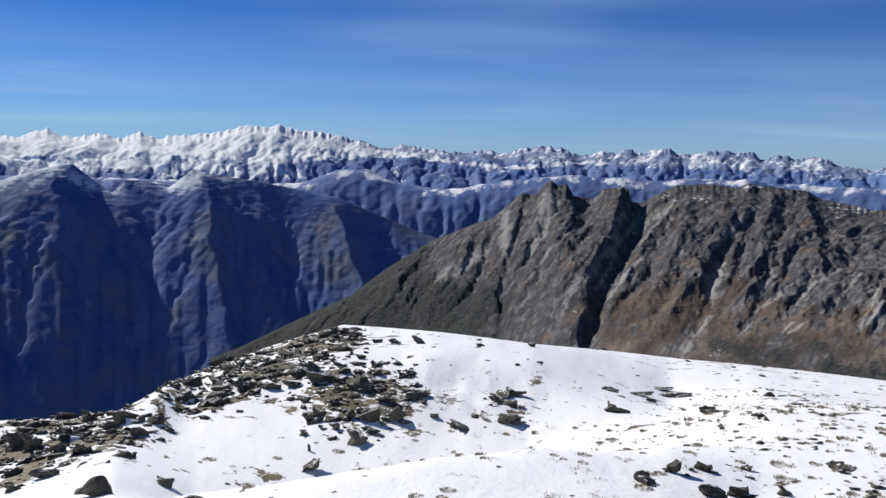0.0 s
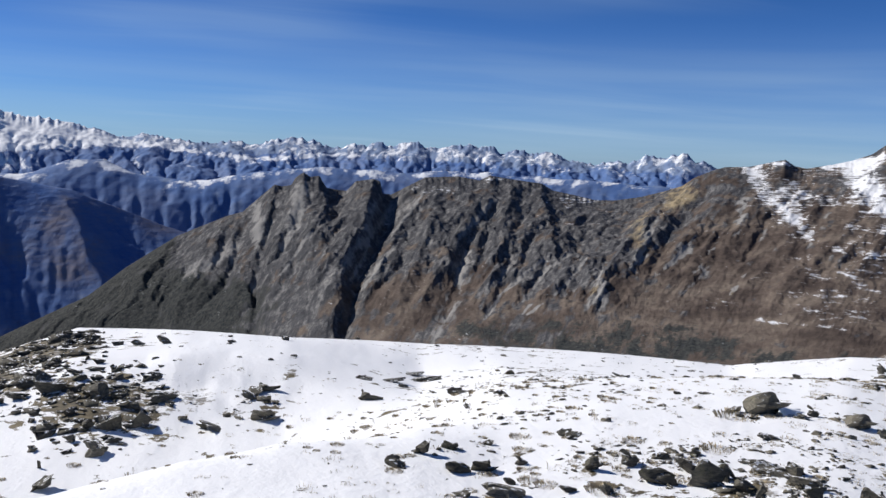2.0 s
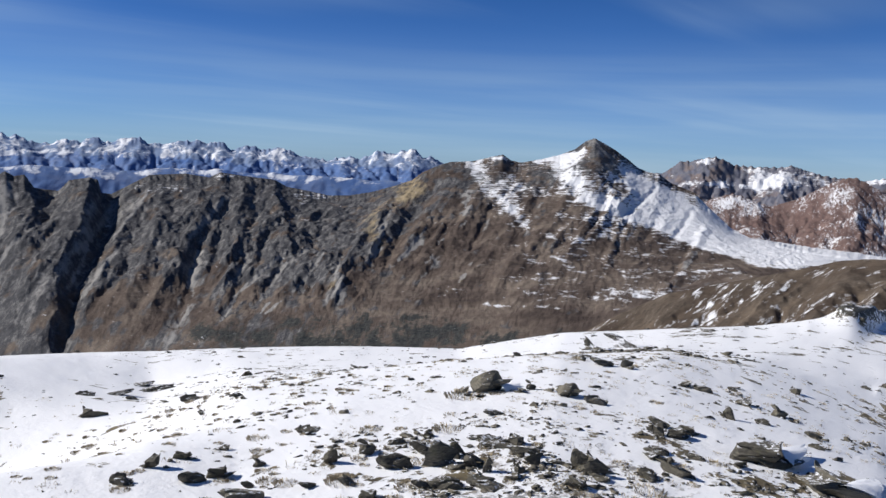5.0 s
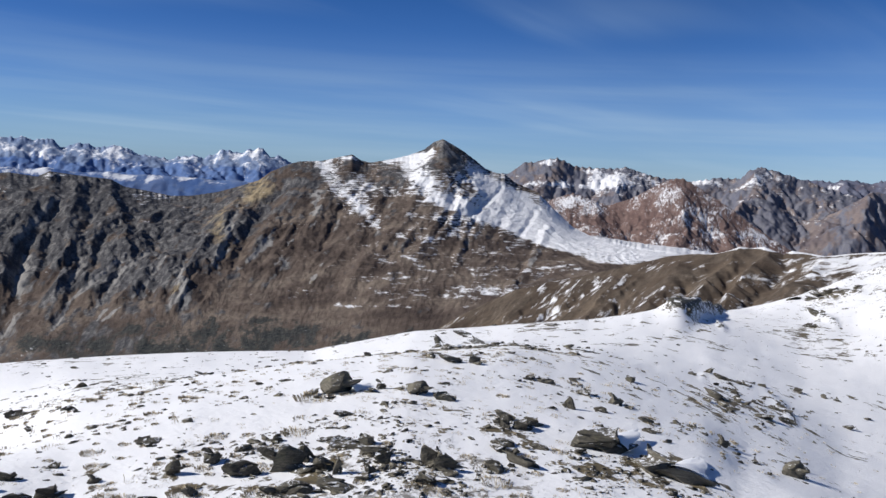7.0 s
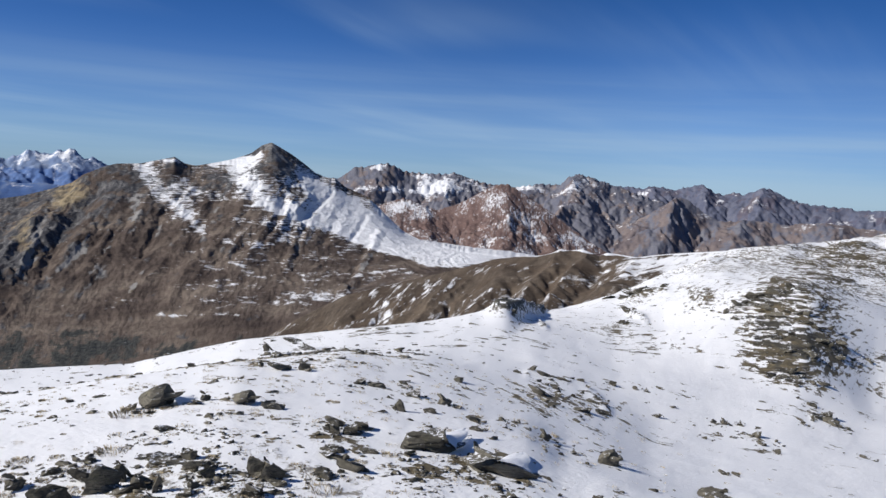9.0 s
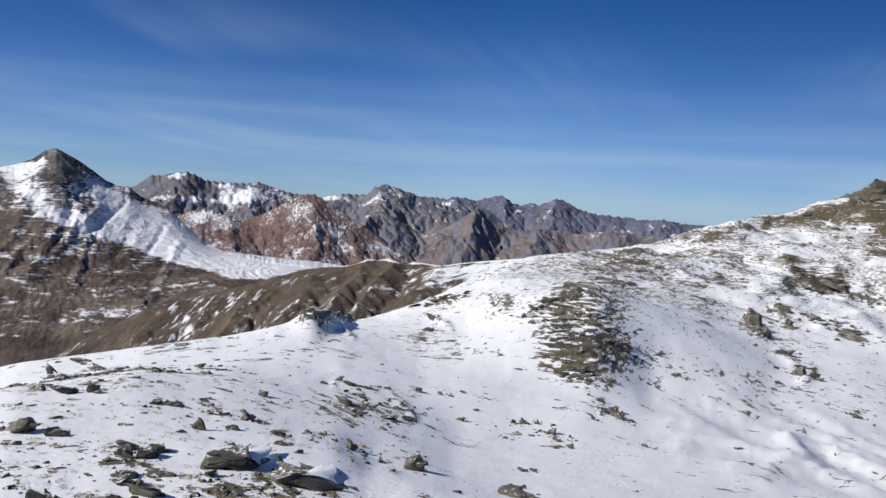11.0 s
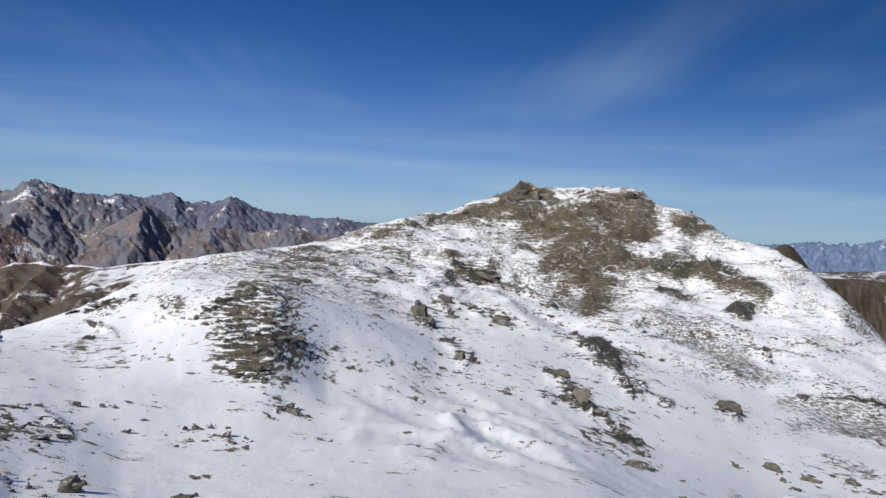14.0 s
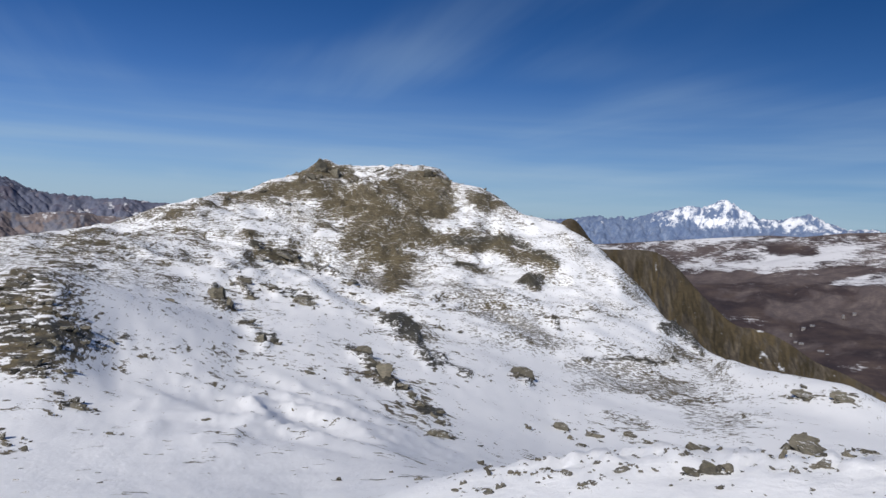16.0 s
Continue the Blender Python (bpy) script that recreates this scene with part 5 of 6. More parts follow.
g1, g2, g3 = noise_of(t, 0.9, 6.0, 0.65, along), noise_of(t, 7.0, 5.0, 0.65), noise_of(t, 0.12, 5.0, 0.6)
g4 = noise_of(t, 2.6, 5.0, 0.7, along)
jit = mathn(t, "ADD", mathn(t, "MULTIPLY", mathn(t, "SUBTRACT", g1, 0.5), 1.25), mathn(t, "ADD", mathn(t, "MULTIPLY", mathn(t, "SUBTRACT", g4, 0.5), 2.2), mathn(t, "MULTIPLY", mathn(t, "SUBTRACT", g3, 0.5), 1.1)))
g5 = noise_of(t, 3.0, 5.0, 0.7, node(t, "ShaderNodeMapping", {"Vector": where, "Scale": (0.55, 0.55, 2.2)}).outputs[0])
jit = mathn(t, "ADD", jit, mathn(t, "ADD", mathn(t, "MULTIPLY", mathn(t, "SUBTRACT", g2, 0.5), 0.35), mathn(t, "MULTIPLY", mathn(t, "SUBTRACT", g5, 0.5), 1.5)))
open_ground = step(t, mathn(t, "ADD", attr(t, "bare"), jit), 0.36, 0.46)
# grass tips and pebbles showing through thin snow
flecks = step(t, mathn(t, "ADD", mathn(t, "ADD", mathn(t, "MULTIPLY", noise_of(t, 1.7, 6.0, 0.72), 0.6), mathn(t, "MULTIPLY", g2, 0.4)), attr(t, "turf")), 0.62, 0.7)
# snow held in the seams of the bare ground
seams = step(t, noise_of(t, 2.1, 3.5, 0.6, node(t, "ShaderNodeMapping", {"Vector": where, "Rotation": (0.25, 0.2, 0), "Scale": (0.5, 0.5, 2.4)}).outputs[0]), 0.58, 0.64)
seams = mathn(t, "MULTIPLY", seams, step(t, noise_of(t, 0.07, 3.0, 0.6), 0.48, 0.62))
open_ground = mathn(t, "MULTIPLY", open_ground, mathn(t, "SUBTRACT", 1.0, mathn(t, "MULTIPLY", seams, 0.85)))
# tussocks on the far slopes
tufty = noise_of(t, 2.3, 3.0, 0.62, node(t, "ShaderNodeMapping", {"Vector": where, "Scale": (0.8, 0.8, 2.0)}).outputs[0])
tufty = step(t, mathn(t, "ADD", tufty, mathn(t, "MULTIPLY", attr(t, "thin"), 0.42)), 0.62, 0.7)
flecks = mathn(t, "MAXIMUM", flecks, mathn(t, "MULTIPLY", tufty, step(t, attr(t, "thin"), 0.03, 0.15)))
open_ground = mathn(t, "MAXIMUM", open_ground, mathn(t, "MULTIPLY", flecks, 0.8))
earth = ramp(t, mathn(t, "ADD", mathn(t, "MULTIPLY", g2, 0.35), mathn(t, "MULTIPLY", g5, 0.65)), [(0.38, (0.03, 0.026, 0.02)), (0.49, (0.1, 0.083, 0.053)), (0.59, (0.17, 0.14, 0.085)), (0.7, (0.25, 0.21, 0.14))])
schist = ramp(t, mathn(t, "ADD", mathn(t, "MULTIPLY", g5, 0.6), mathn(t, "MULTIPLY", g2, 0.4)), [(0.36, (0.016, 0.015, 0.013)), (0.5, (0.06, 0.056, 0.044)), (0.66, (0.16, 0.145, 0.105))])
earth = mixc(t, step(t, mathn(t, "ADD", attr(t, "rock"), mathn(t, "MULTIPLY", mathn(t, "SUBTRACT", g4, 0.5), 1.4)), 0.2, 0.45), earth, schist)
t.links.new(mixc(t, open_ground, mixc(t, g1, (0.9, 0.905, 0.92), (0.85, 0.865, 0.89)), earth), p.inputs["Base Color"])
p.inputs["Roughness"].default_value = 0.7
p.inputs["Specular IOR Level"].default_value = 0.2
wind = node(t, "ShaderNodeMapping", {"Vector": where, "Rotation": (0, 0, radians(15)), "Scale": (1.5, 0.28, 1.0)}).outputs[0]
relief = mathn(t, "ADD", mathn(t, "MULTIPLY", g2, 0.35), mathn(t, "ADD", mathn(t, "MULTIPLY", noise_of(t, 0.9, 6.0, 0.6, wind, 0.4), 0.45), mathn(t, "MULTIPLY", open_ground, 0.25)))
t.links.new(node(t, "ShaderNodeBump", {"Strength": 0.45, "Distance": 0.12, "Height": relief}).outputs[0], p.inputs["Normal"])
grid_object("ground", GX, GY, GZ, M_GROUND, {"bare": BARE, "turf": TURF, "rock": ROCK, "thin": THIN}, "wind-packed snow on the summit ridge with bare grass and rock", "ground")

# ---- loose things ----
GROUND_AZ, GROUND_D, GROUND_Z = P_AZ, P_D, GZ


def ground_at(x, y):
    """Height of the summit's ground at x, y."""
    x, y = np.atleast_1d(x).astype(float), np.atleast_1d(y).astype(float)
    a, d = np.degrees(np.arctan2(x, y)), np.hypot(x, y)
    i = np.clip(np.searchsorted(GROUND_AZ, a) - 1, 0, len(GROUND_AZ) - 2)
    j = np.clip(np.searchsorted(GROUND_D, d) - 1, 0, len(GROUND_D) - 2)
    fa = (a - GROUND_AZ[i]) / (GROUND_AZ[i + 1] - GROUND_AZ[i])
    fd = (d - GROUND_D[j]) / (GROUND_D[j + 1] - GROUND_D[j])
    z = GROUND_Z
    return (z[j, i] * (1 - fa) + z[j, i + 1] * fa) * (1 - fd) + (z[j + 1, i] * (1 - fa) + z[j + 1, i + 1] * fa) * fd


def stone_material(name, dark, grey, pale):
    m, t, p = material(name)
    at = node(t, "ShaderNodeTexCoord").outputs["Object"]
    pos = node(t, "ShaderNodeNewGeometry")
    bed = node(t, "ShaderNodeMapping", {"Vector": at, "Scale": (1.0, 1.0, 4.0)}).outputs[0]
    n1, n2 = noise_of(t, 2.6, 6.0, 0.65, bed), noise_of(t, 14.0, 4.0, 0.7, pos.outputs["Position"])
    own = node(t, "ShaderNodeObjectInfo").outputs["Random"]
    v = mathn(t, "ADD", mathn(t, "ADD", mathn(t, "MULTIPLY", n1, 0.6), mathn(t, "MULTIPLY", n2, 0.3)), mathn(t, "MULTIPLY", own, 0.16))
    col = ramp(t, v, [(0.34, dark), (0.52, grey), (0.74, pale)])
    lichen = step(t, noise_of(t, 7.0, 3.0, 0.6), 0.56, 0.66)
    col = mixc(t, mathn(t, "MULTIPLY", lichen, 0.35), col, (0.13, 0.125, 0.065))
    # blown snow stays on what lies flat
    up = node(t, "ShaderNodeSeparateXYZ", {0: pos.outputs["Normal"]}).outputs["Z"]
    dust = step(t, mathn(t, "ADD", up, mathn(t, "MULTIPLY", mathn(t, "SUBTRACT", n2, 0.5), 1.6)), 0.98, 1.1)
    t.links.new(mixc(t, dust, col, SNOW), p.inputs["Base Color"])
    p.inputs["Roughness"].default_value = 0.85
    p.inputs["Specular IOR Level"].default_value = 0.3
    t.links.new(node(t, "ShaderNodeBump", {"Strength": 0.8, "Distance": 0.03, "Height": mathn(t, "ADD", n1, n2)}).outputs[0], p.inputs["Normal"])
    return m


M_STONE = stone_material("schist", (0.038, 0.035, 0.03), (0.105, 0.097, 0.078), (0.24, 0.218, 0.17))
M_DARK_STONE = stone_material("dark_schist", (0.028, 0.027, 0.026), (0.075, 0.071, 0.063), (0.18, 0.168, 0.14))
m, t, p = material("drift_snow")
M_DRIFT = m
t.links.new(ramp(t, noise_of(t, 5.0), [(0.3, (0.8, 0.82, 0.87)), (0.7, (0.88, 0.9, 0.93))]), p.inputs["Base Color"])
p.inputs["Roughness"].default_value = 0.65
t.links.new(node(t, "ShaderNodeBump", {"Strength": 0.4, "Distance": 0.05, "Height": noise_of(t, 9.0)}).outputs[0], p.inputs["Normal"])

rng = np.random.default_rng(4)


def ico(levels):
    bm = bmesh.new()
    bmesh.ops.create_icosphere(bm, subdivisions=levels, radius=1.0)
    v = np.array([w.co[:] for w in bm.verts])
    f = np.array([[w.index for w in q.verts] for q in bm.faces])
    bm.free()
    return v, f


def chip(levels, shape, cuts):
    """A ball cut by many planes."""
    v, f = ico(levels)
    v = v * np.array(shape)
    for _ in range(cuts):
        n = rng.normal(size=3)
        n /= np.linalg.norm(n)
        reach = np.abs(v @ n).max()
        v -= np.clip(v @ n - reach * rng.uniform(0.3, 0.66), 0, None)[:, None] * n
    return v, f


def split_stone(levels, kind, cuts=11):
    """Split schist: plates broken along one bedding, lying askew on each other. kind: 0 block, 1 slab, 2 shard."""
    body = ((1.0, 0.8, 0.62), (1.0, 0.75, 0.26), (0.75, 0.4, 1.1))[kind]
    tilt = np.array(Euler((rng.uniform(-0.4, 0.4), rng.uniform(-0.5, 0.5), rng.uniform(0, 6.3))).to_matrix())
    v, f = chip(levels, body, cuts)
    h = np.floor(v[:, 2] * 7 + 0.3)
    v[:, :2] *= rng.uniform(0.84, 1.05, 24)[(h + 12).astype(int) % 24][:, None]
    V, Fc = [v], [f]
    for _ in range(rng.integers(1, 4) if levels > 1 else 0):
        w, g = chip(2, (rng.uniform(0.5, 0.95), rng.uniform(0.35, 0.7), rng.uniform(0.08, 0.2)), 8)
        turn = np.array(Euler((rng.normal(0, 0.12), rng.normal(0, 0.12), rng.uniform(0, 6.3))).to_matrix())
        Fc.append(g + sum(len(q) for q in V))
        V.append(w @ turn.T + np.array([rng.normal(0, 0.3), rng.normal(0, 0.25), rng.uniform(-0.6, 0.75) * body[2]]))
    v = np.concatenate(V) @ tilt.T
    v += rng.normal(size=v.shape) * (0.012 if levels > 1 else 0.05)
    v -= (v.max(0) + v.min(0)) / 2
    v /= np.abs(v).max(0)
    return v, np.concatenate(Fc)


def plain_mesh(name, v, f, mat, flat=True):
    me = bpy.data.meshes.new(name)
    me.from_pydata(v.tolist(), [], f.tolist())
    me.polygons.foreach_set("use_smooth", np.full(len(me.polygons), not flat))
    me.materials.append(mat)
    me.update()
    return me


STONES = [[plain_mesh("stone", *split_stone(3, k), M_STONE) for _ in range(6)] for k in range(3)]


def drift_mesh():
    """A tail of snow behind a stone, along +x from its top to the ground."""
    u, w = np.meshgrid(np.linspace(0, 1, 16), np.linspace(-1, 1, 13), indexing="ij")
    half = 0.85 * (1 - u) ** 0.6 * (0.9 + 0.1 * np.cos(9 * u)) + 0.03
    z = (1 - u) ** 1.3 * np.clip(1 - w ** 2, 0, 1) ** 0.8 + 0.05 * np.sin(7 * u + 3 * w) * (1 - w ** 2) - 0.05
    x, y = -0.25 + u * 1.9, w * half
    v = np.stack([x, y, z], -1).reshape(-1, 3)
    i = np.arange(16 * 13).reshape(16, 13)
    f = np.stack([i[:-1, :-1], i[1:, :-1], i[1:, 1:], i[:-1, 1:]], -1).reshape(-1, 4)
    return plain_mesh("snow_tail", v, f, M_DRIFT, False)


DRIFT = drift_mesh()
# stones: x, y, width, height
WEST = [(-5.11, 11.97, 0.69, 0.46), (-4.94, 14.57, 0.36, 0.23), (-8.63, 17.29, 0.64, 0.87), (-9.28, 17.58, 0.63, 0.49), (-7.47, 14.29, 0.52, 0.26), (-7.3, 14.9, 0.63, 0.29), (-8.57, 20.02, 0.66, 0.47), (-7.42, 19.31, 0.8, 0.42), (-8.13, 17.93, 0.8, 0.4), (-6.71, 19.4, 0.62, 0.41), (-7.01, 22.53, 0.74, 0.47), (-2.83, 9.52, 0.29, 0.07), (-2.69, 16.85, 0.7, 0.25), (-6.76, 18.18, 0.56, 0.25), (-7.56, 18.73, 0.49, 0.29), (-8.02, 16.91, 0.54, 0.3), (-7.3, 16.64, 0.58, 0.26)]
SPUR = [(-3.12, 19.11, 0.31, 0.25), (-2.85, 18.05, 0.12, 0.27), (-1.74, 18.75, 0.74, 0.57), (-3.54, 23.45, 1.01, 0.61), (-2.28, 22.65, 0.97, 0.55), (-1.73, 22.99, 0.72, 0.36), (-0.61, 21.95, 0.82, 0.38), (-1.73, 20.22, 0.73, 0.44), (-0.93, 20.25, 0.64, 0.5), (0.38, 20.14, 0.32, 0.26), (0.67, 20.0, 0.92, 0.13), (2.17, 23.31, 1.03, 0.3), (1.9, 20.49, 0.83, 0.39), (1.64, 22.13, 0.67, 0.22), (-2.5, 19.62, 0.37, 0.29), (-2.17, 20.32, 0.35, 0.35), (-1.65, 30.18, 0.55, 0.26), (-0.76, 30.22, 0.72, 0.3), (-0.05, 20.59, 0.33, 0.21), (-2.75, 21.26, 0.52, 0.31), (-1.27, 21.39, 0.46, 0.25), (-3.08, 24.89, 0.53, 0.21), (-4.15, 23.15, 0.57, 0.3), (-4.75, 22.93, 0.67, 0.33)]
SPUR_MORE = [(-5.61, 23.14, 0.75, 0.37), (-6.34, 23.45, 0.69, 0.35), (-6.18, 21.73, 0.65, 0.32), (-5.42, 25.28, 0.55, 0.22), (-3.1, 20.64, 0.39, 0.21), (-1.47, 19.37, 0.56, 0.31)]
HOLLOW = [(4.83, 21.77, 0.73, 0.35), (5.31, 24.83, 0.54, 0.13), (6.29, 25.25, 0.92, 0.11), (7.8, 28.18, 0.83, 0.12), (7.86, 26.64, 1.3, 0.14), (6.69, 19.62, 0.62, 0.18), (5.43, 15.3, 0.21, 0.09), (6.27, 15.7, 0.24, 0.11), (5.55, 11.03, 0.37, 0.11), (6.44, 24.31, 0.36, 0.13), (1.53, 30.53, 0.34, 0.11), (2.52, 26.07, 0.19, 0.09), (-0.75, 23.46, 0.43, 0.1), (7.52, 15.8, 0.12, 0.07), (12.83, 31.91, 0.34, 0.1)]
TERRACE = [(3.02, 10.37, 0.31, 0.19), (3.56, 10.63, 0.31, 0.15), (4.17, 10.94, 0.24, 0.08), (2.56, 9.87, 0.27, 0.15), (3.34, 9.71, 0.39, 0.16), (3.73, 9.8, 0.38, 0.2), (4.35, 9.93, 0.23, 0.16), (5.07, 9.34, 0.23, 0.26), (5.69, 9.42, 0.41, 0.28), (5.66, 8.76, 0.47, 0.23), (6.23, 9.56, 0.21, 0.1), (5.51, 10.83, 0.26, 0.1), (13.93, 24.36, 0.4, 0.12), (6.23, 15.22, 0.19, 0.09), (5.36, 15.1, 0.16, 0.09), (3.59, 8.76, 0.5, 0.19), (3.08, 8.81, 0.29, 0.08), (4.8, 7.92, 0.28, 0.18), (4.84, 8.53, 0.23, 0.16), (3.86, 9.2, 0.17, 0.1), (5.47, 7.88, 0.25, 0.14), (4.41, 8.74, 0.21, 0.1)]
TERRACE_ROCKS = [(6.24, 8.98, 0.36, 0.17), (6.2, 8.41, 0.47, 0.35), (6.57, 8.65, 0.25, 0.28), (6.52, 8.23, 0.27, 0.2), (6.5, 7.92, 0.12, 0.24), (7.56, 8.6, 0.21, 0.15), (7.28, 8.09, 0.33, 0.17), (7.15, 7.82, 0.2, 0.18), (7.33, 9.1, 0.35, 0.08), (7.34, 8.72, 0.51, 0.09), (5.76, 7.78, 0.37, 0.15), (6.15, 7.49, 0.44, 0.11), (7.61, 7.38, 0.24, 0.31), (7.6, 7.08, 0.31, 0.25), (7.1, 6.91, 0.3, 0.14), (6.63, 7.56, 0.26, 0.09), (6.85, 7.66, 0.19, 0.16), (6.79, 9.61, 0.2, 0.07)]
BOULDERS = [(9.48, 11.53, 0.74, 0.53), (10.12, 11.12, 0.28, 0.25), (10.33, 10.35, 0.47, 0.33), (10.44, 9.84, 0.41, 0.18), (8.32, 10.02, 0.41, 0.09), (8.88, 11.74, 0.44, 0.11), (10.27, 7.97, 0.39, 0.24), (9.99, 8.15, 0.29, 0.26), (9.1, 7.34, 0.43, 0.15), (14.17, 12.44, 0.34, 0.26), (13.73, 12.85, 0.55, 0.21), (23.29, 22.49, 0.41, 0.54), (21.24, 19.94, 0.65, 0.16), (26.83, 24.31, 0.91, 0.2), (23.37, 20.19, 1.12, 0.13), (13.41, 15.32, 0.28, 0.1), (14.31, 14.18, 0.42, 0.08), (14.14, 10.85, 0.38, 0.09), (14.31, 10.51, 0.37, 0.14), (15.53, 10.65, 0.24, 0.09), (16.47, 13.31, 0.3, 0.09), (15.17, 13.6, 0.57, 0.07), (9.9, 13.87, 0.29, 0.06), (30.88, 22.62, 0.59, 0.11)]
SLABS = [(14.51, 8.82, 0.38, 0.36), (14.29, 9.62, 0.39, 0.15), (12.62, 8.73, 0.22, 0.3), (10.75, 6.8, 0.95, 0.5), (10.75, 5.6, 0.98, 0.42), (14.6, 6.55, 0.32, 0.34), (14.43, 5.19, 0.39, 0.44), (9.81, 5.05, 0.16, 0.16), (9.61, 4.72, 0.33, 0.17), (10.37, 8.43, 0.3, 0.21), (10.67, 8.09, 0.36, 0.21), (7.85, 7.3, 0.39, 0.26), (8.22, 6.78, 0.25, 0.17), (9.3, 7.55, 0.29, 0.12), (9.66, 7.15, 0.26, 0.1), (13.52, 7.63, 0.26, 0.15), (12.74, 7.11, 0.23, 0.1), (13.23, 8.41, 0.22, 0.13), (14.5, 10.76, 0.33, 0.11), (14.33, 11.03, 0.3, 0.09), (18.16, 10.74, 0.24, 0.21), (13.55, 9.61, 0.14, 0.07), (17.43, 10.0, 0.25, 0.08), (15.95, 10.85, 0.27, 0.07)]
SLOPE = [(25.08, 12.01, 0.39, 0.21), (24.58, 11.35, 0.46, 0.21), (25.05, 10.74, 0.31, 0.17), (19.78, 8.92, 0.64, 0.21), (20.62, 8.3, 0.5, 0.17), (21.44, 8.09, 0.32, 0.15), (22.62, 9.4, 0.21, 0.12), (27.81, 10.08, 0.33, 0.23), (28.19, 9.38, 0.25, 0.15), (28.35, 8.98, 0.33, 0.13), (24.67, 7.53, 0.4, 0.16), (23.8, 11.9, 0.26, 0.13), (18.64, 7.63, 0.2, 0.09), (20.29, 6.9, 0.12, 0.08), (14.42, 5.87, 0.24, 0.11), (13.6, 5.31, 0.1, 0.07), (10.96, 4.08, 0.24, 0.14), (14.15, 3.2, 0.65, 0.23), (15.53, 3.35, 0.11, 0.11), (18.14, 3.99, 0.24, 0.12), (18.32, 3.77, 0.19, 0.12), (22.9, 10.08, 0.32, 0.12), (22.83, 8.94, 0.31, 0.12)]
NEST = [(26.06, 6.08, 0.3, 0.21), (26.29, 5.79, 0.42, 0.34), (26.6, 5.39, 0.38, 0.21), (25.11, 4.71, 0.51, 0.27), (24.17, 4.34, 0.35, 0.12), (23.32, 3.77, 0.3, 0.25), (23.31, 5.68, 0.2, 0.14), (25.07, 4.08, 0.14, 0.16), (24.53, 5.62, 0.14, 0.11), (32.99, 4.27, 0.51, 0.21), (31.61, 3.62, 0.67, 0.29), (30.39, 3.25, 0.78, 0.32), (30.47, 2.91, 0.22, 0.17), (28.95, 3.94, 0.23, 0.19), (60.2, 21.0, 1.33, 0.49), (48.86, 17.26, 0.86, 0.32), (49.79, 11.42, 0.49, 0.53), (47.64, 10.41, 0.54, 0.34), (25.94, 1.88, 0.37, 0.11), (73.3, 25.3, 2.15, 0.48)]
RIM_ROCKS = [(85.7, -2.7, 1.42, 1.78), (80.5, -4.3, 1.34, 1.56), (89.7, -6.7, 1.62, 0.93), (99.4, -6.9, 1.79, 0.96), (96.4, -10.0, 2.82, 0.67), (91.2, -12.7, 3.31, 0.96), (60.5, -5.4, 1.27, 1.01), (60.3, -6.5, 1.1, 0.84), (49.4, -7.38, 0.84, 0.38), (52.5, -3.32, 0.33, 0.18), (71.0, -5.4, 1.29, 0.59), (51.01, -12.39, 1.47, 1.55), (59.4, -12.9, 1.44, 0.93), (47.87, -12.82, 0.91, 0.56), (45.84, -12.88, 0.74, 0.47), (42.78, -12.59, 0.82, 0.44), (40.09, -12.45, 0.71, 0.42), (38.06, -12.2, 0.68, 0.4), (34.0, -10.82, 1.37, 0.51), (34.57, -11.75, 0.36, 0.21), (55.36, -12.61, 0.95, 0.64), (85.6, -27.0, 1.62, 0.75), (136.4, -14.9, 5.68, 1.32)]
CREST = [(207.4, -31.7, 3.47, 4.05), (204.7, -34.5, 3.15, 2.29), (198.7, -28.0, 2.49, 1.66), (214.4, -40.4, 2.41, 0.9), (214.6, -47.8, 3.03, 1.21), (200.6, -58.1, 3.45, 2.01), (192.6, -59.5, 2.5, 1.67), (188.7, -10.3, 2.08, 1.3), (180.9, -7.5, 1.74, 1.0), (189.5, -16.1, 1.83, 0.79)]
RIM_MORE = [(84.0, -3.3, 1.75, 1.98), (79.6, -4.0, 0.88, 1.32), (97.9, -5.3, 0.95, 1.36), (93.6, -12.6, 2.61, 0.65), (97.7, -10.0, 1.36, 0.48), (138.6, -22.7, 1.36, 0.58), (126.3, -22.1, 1.42, 0.62), (118.6, -22.1, 1.17, 0.58), (108.2, -21.4, 1.37, 0.61), (104.3, -22.2, 1.18, 0.74), (92.0, -21.0, 1.31, 0.78), (73.0, 1.1, 1.01, 0.4), (125.4, -2.7, 1.04, 0.61), (124.7, 0.7, 1.2, 0.52), (132.1, -18.8, 1.84, 0.74), (138.3, -17.2, 2.11, 0.77), (132.3, -11.9, 2.01, 0.73)]
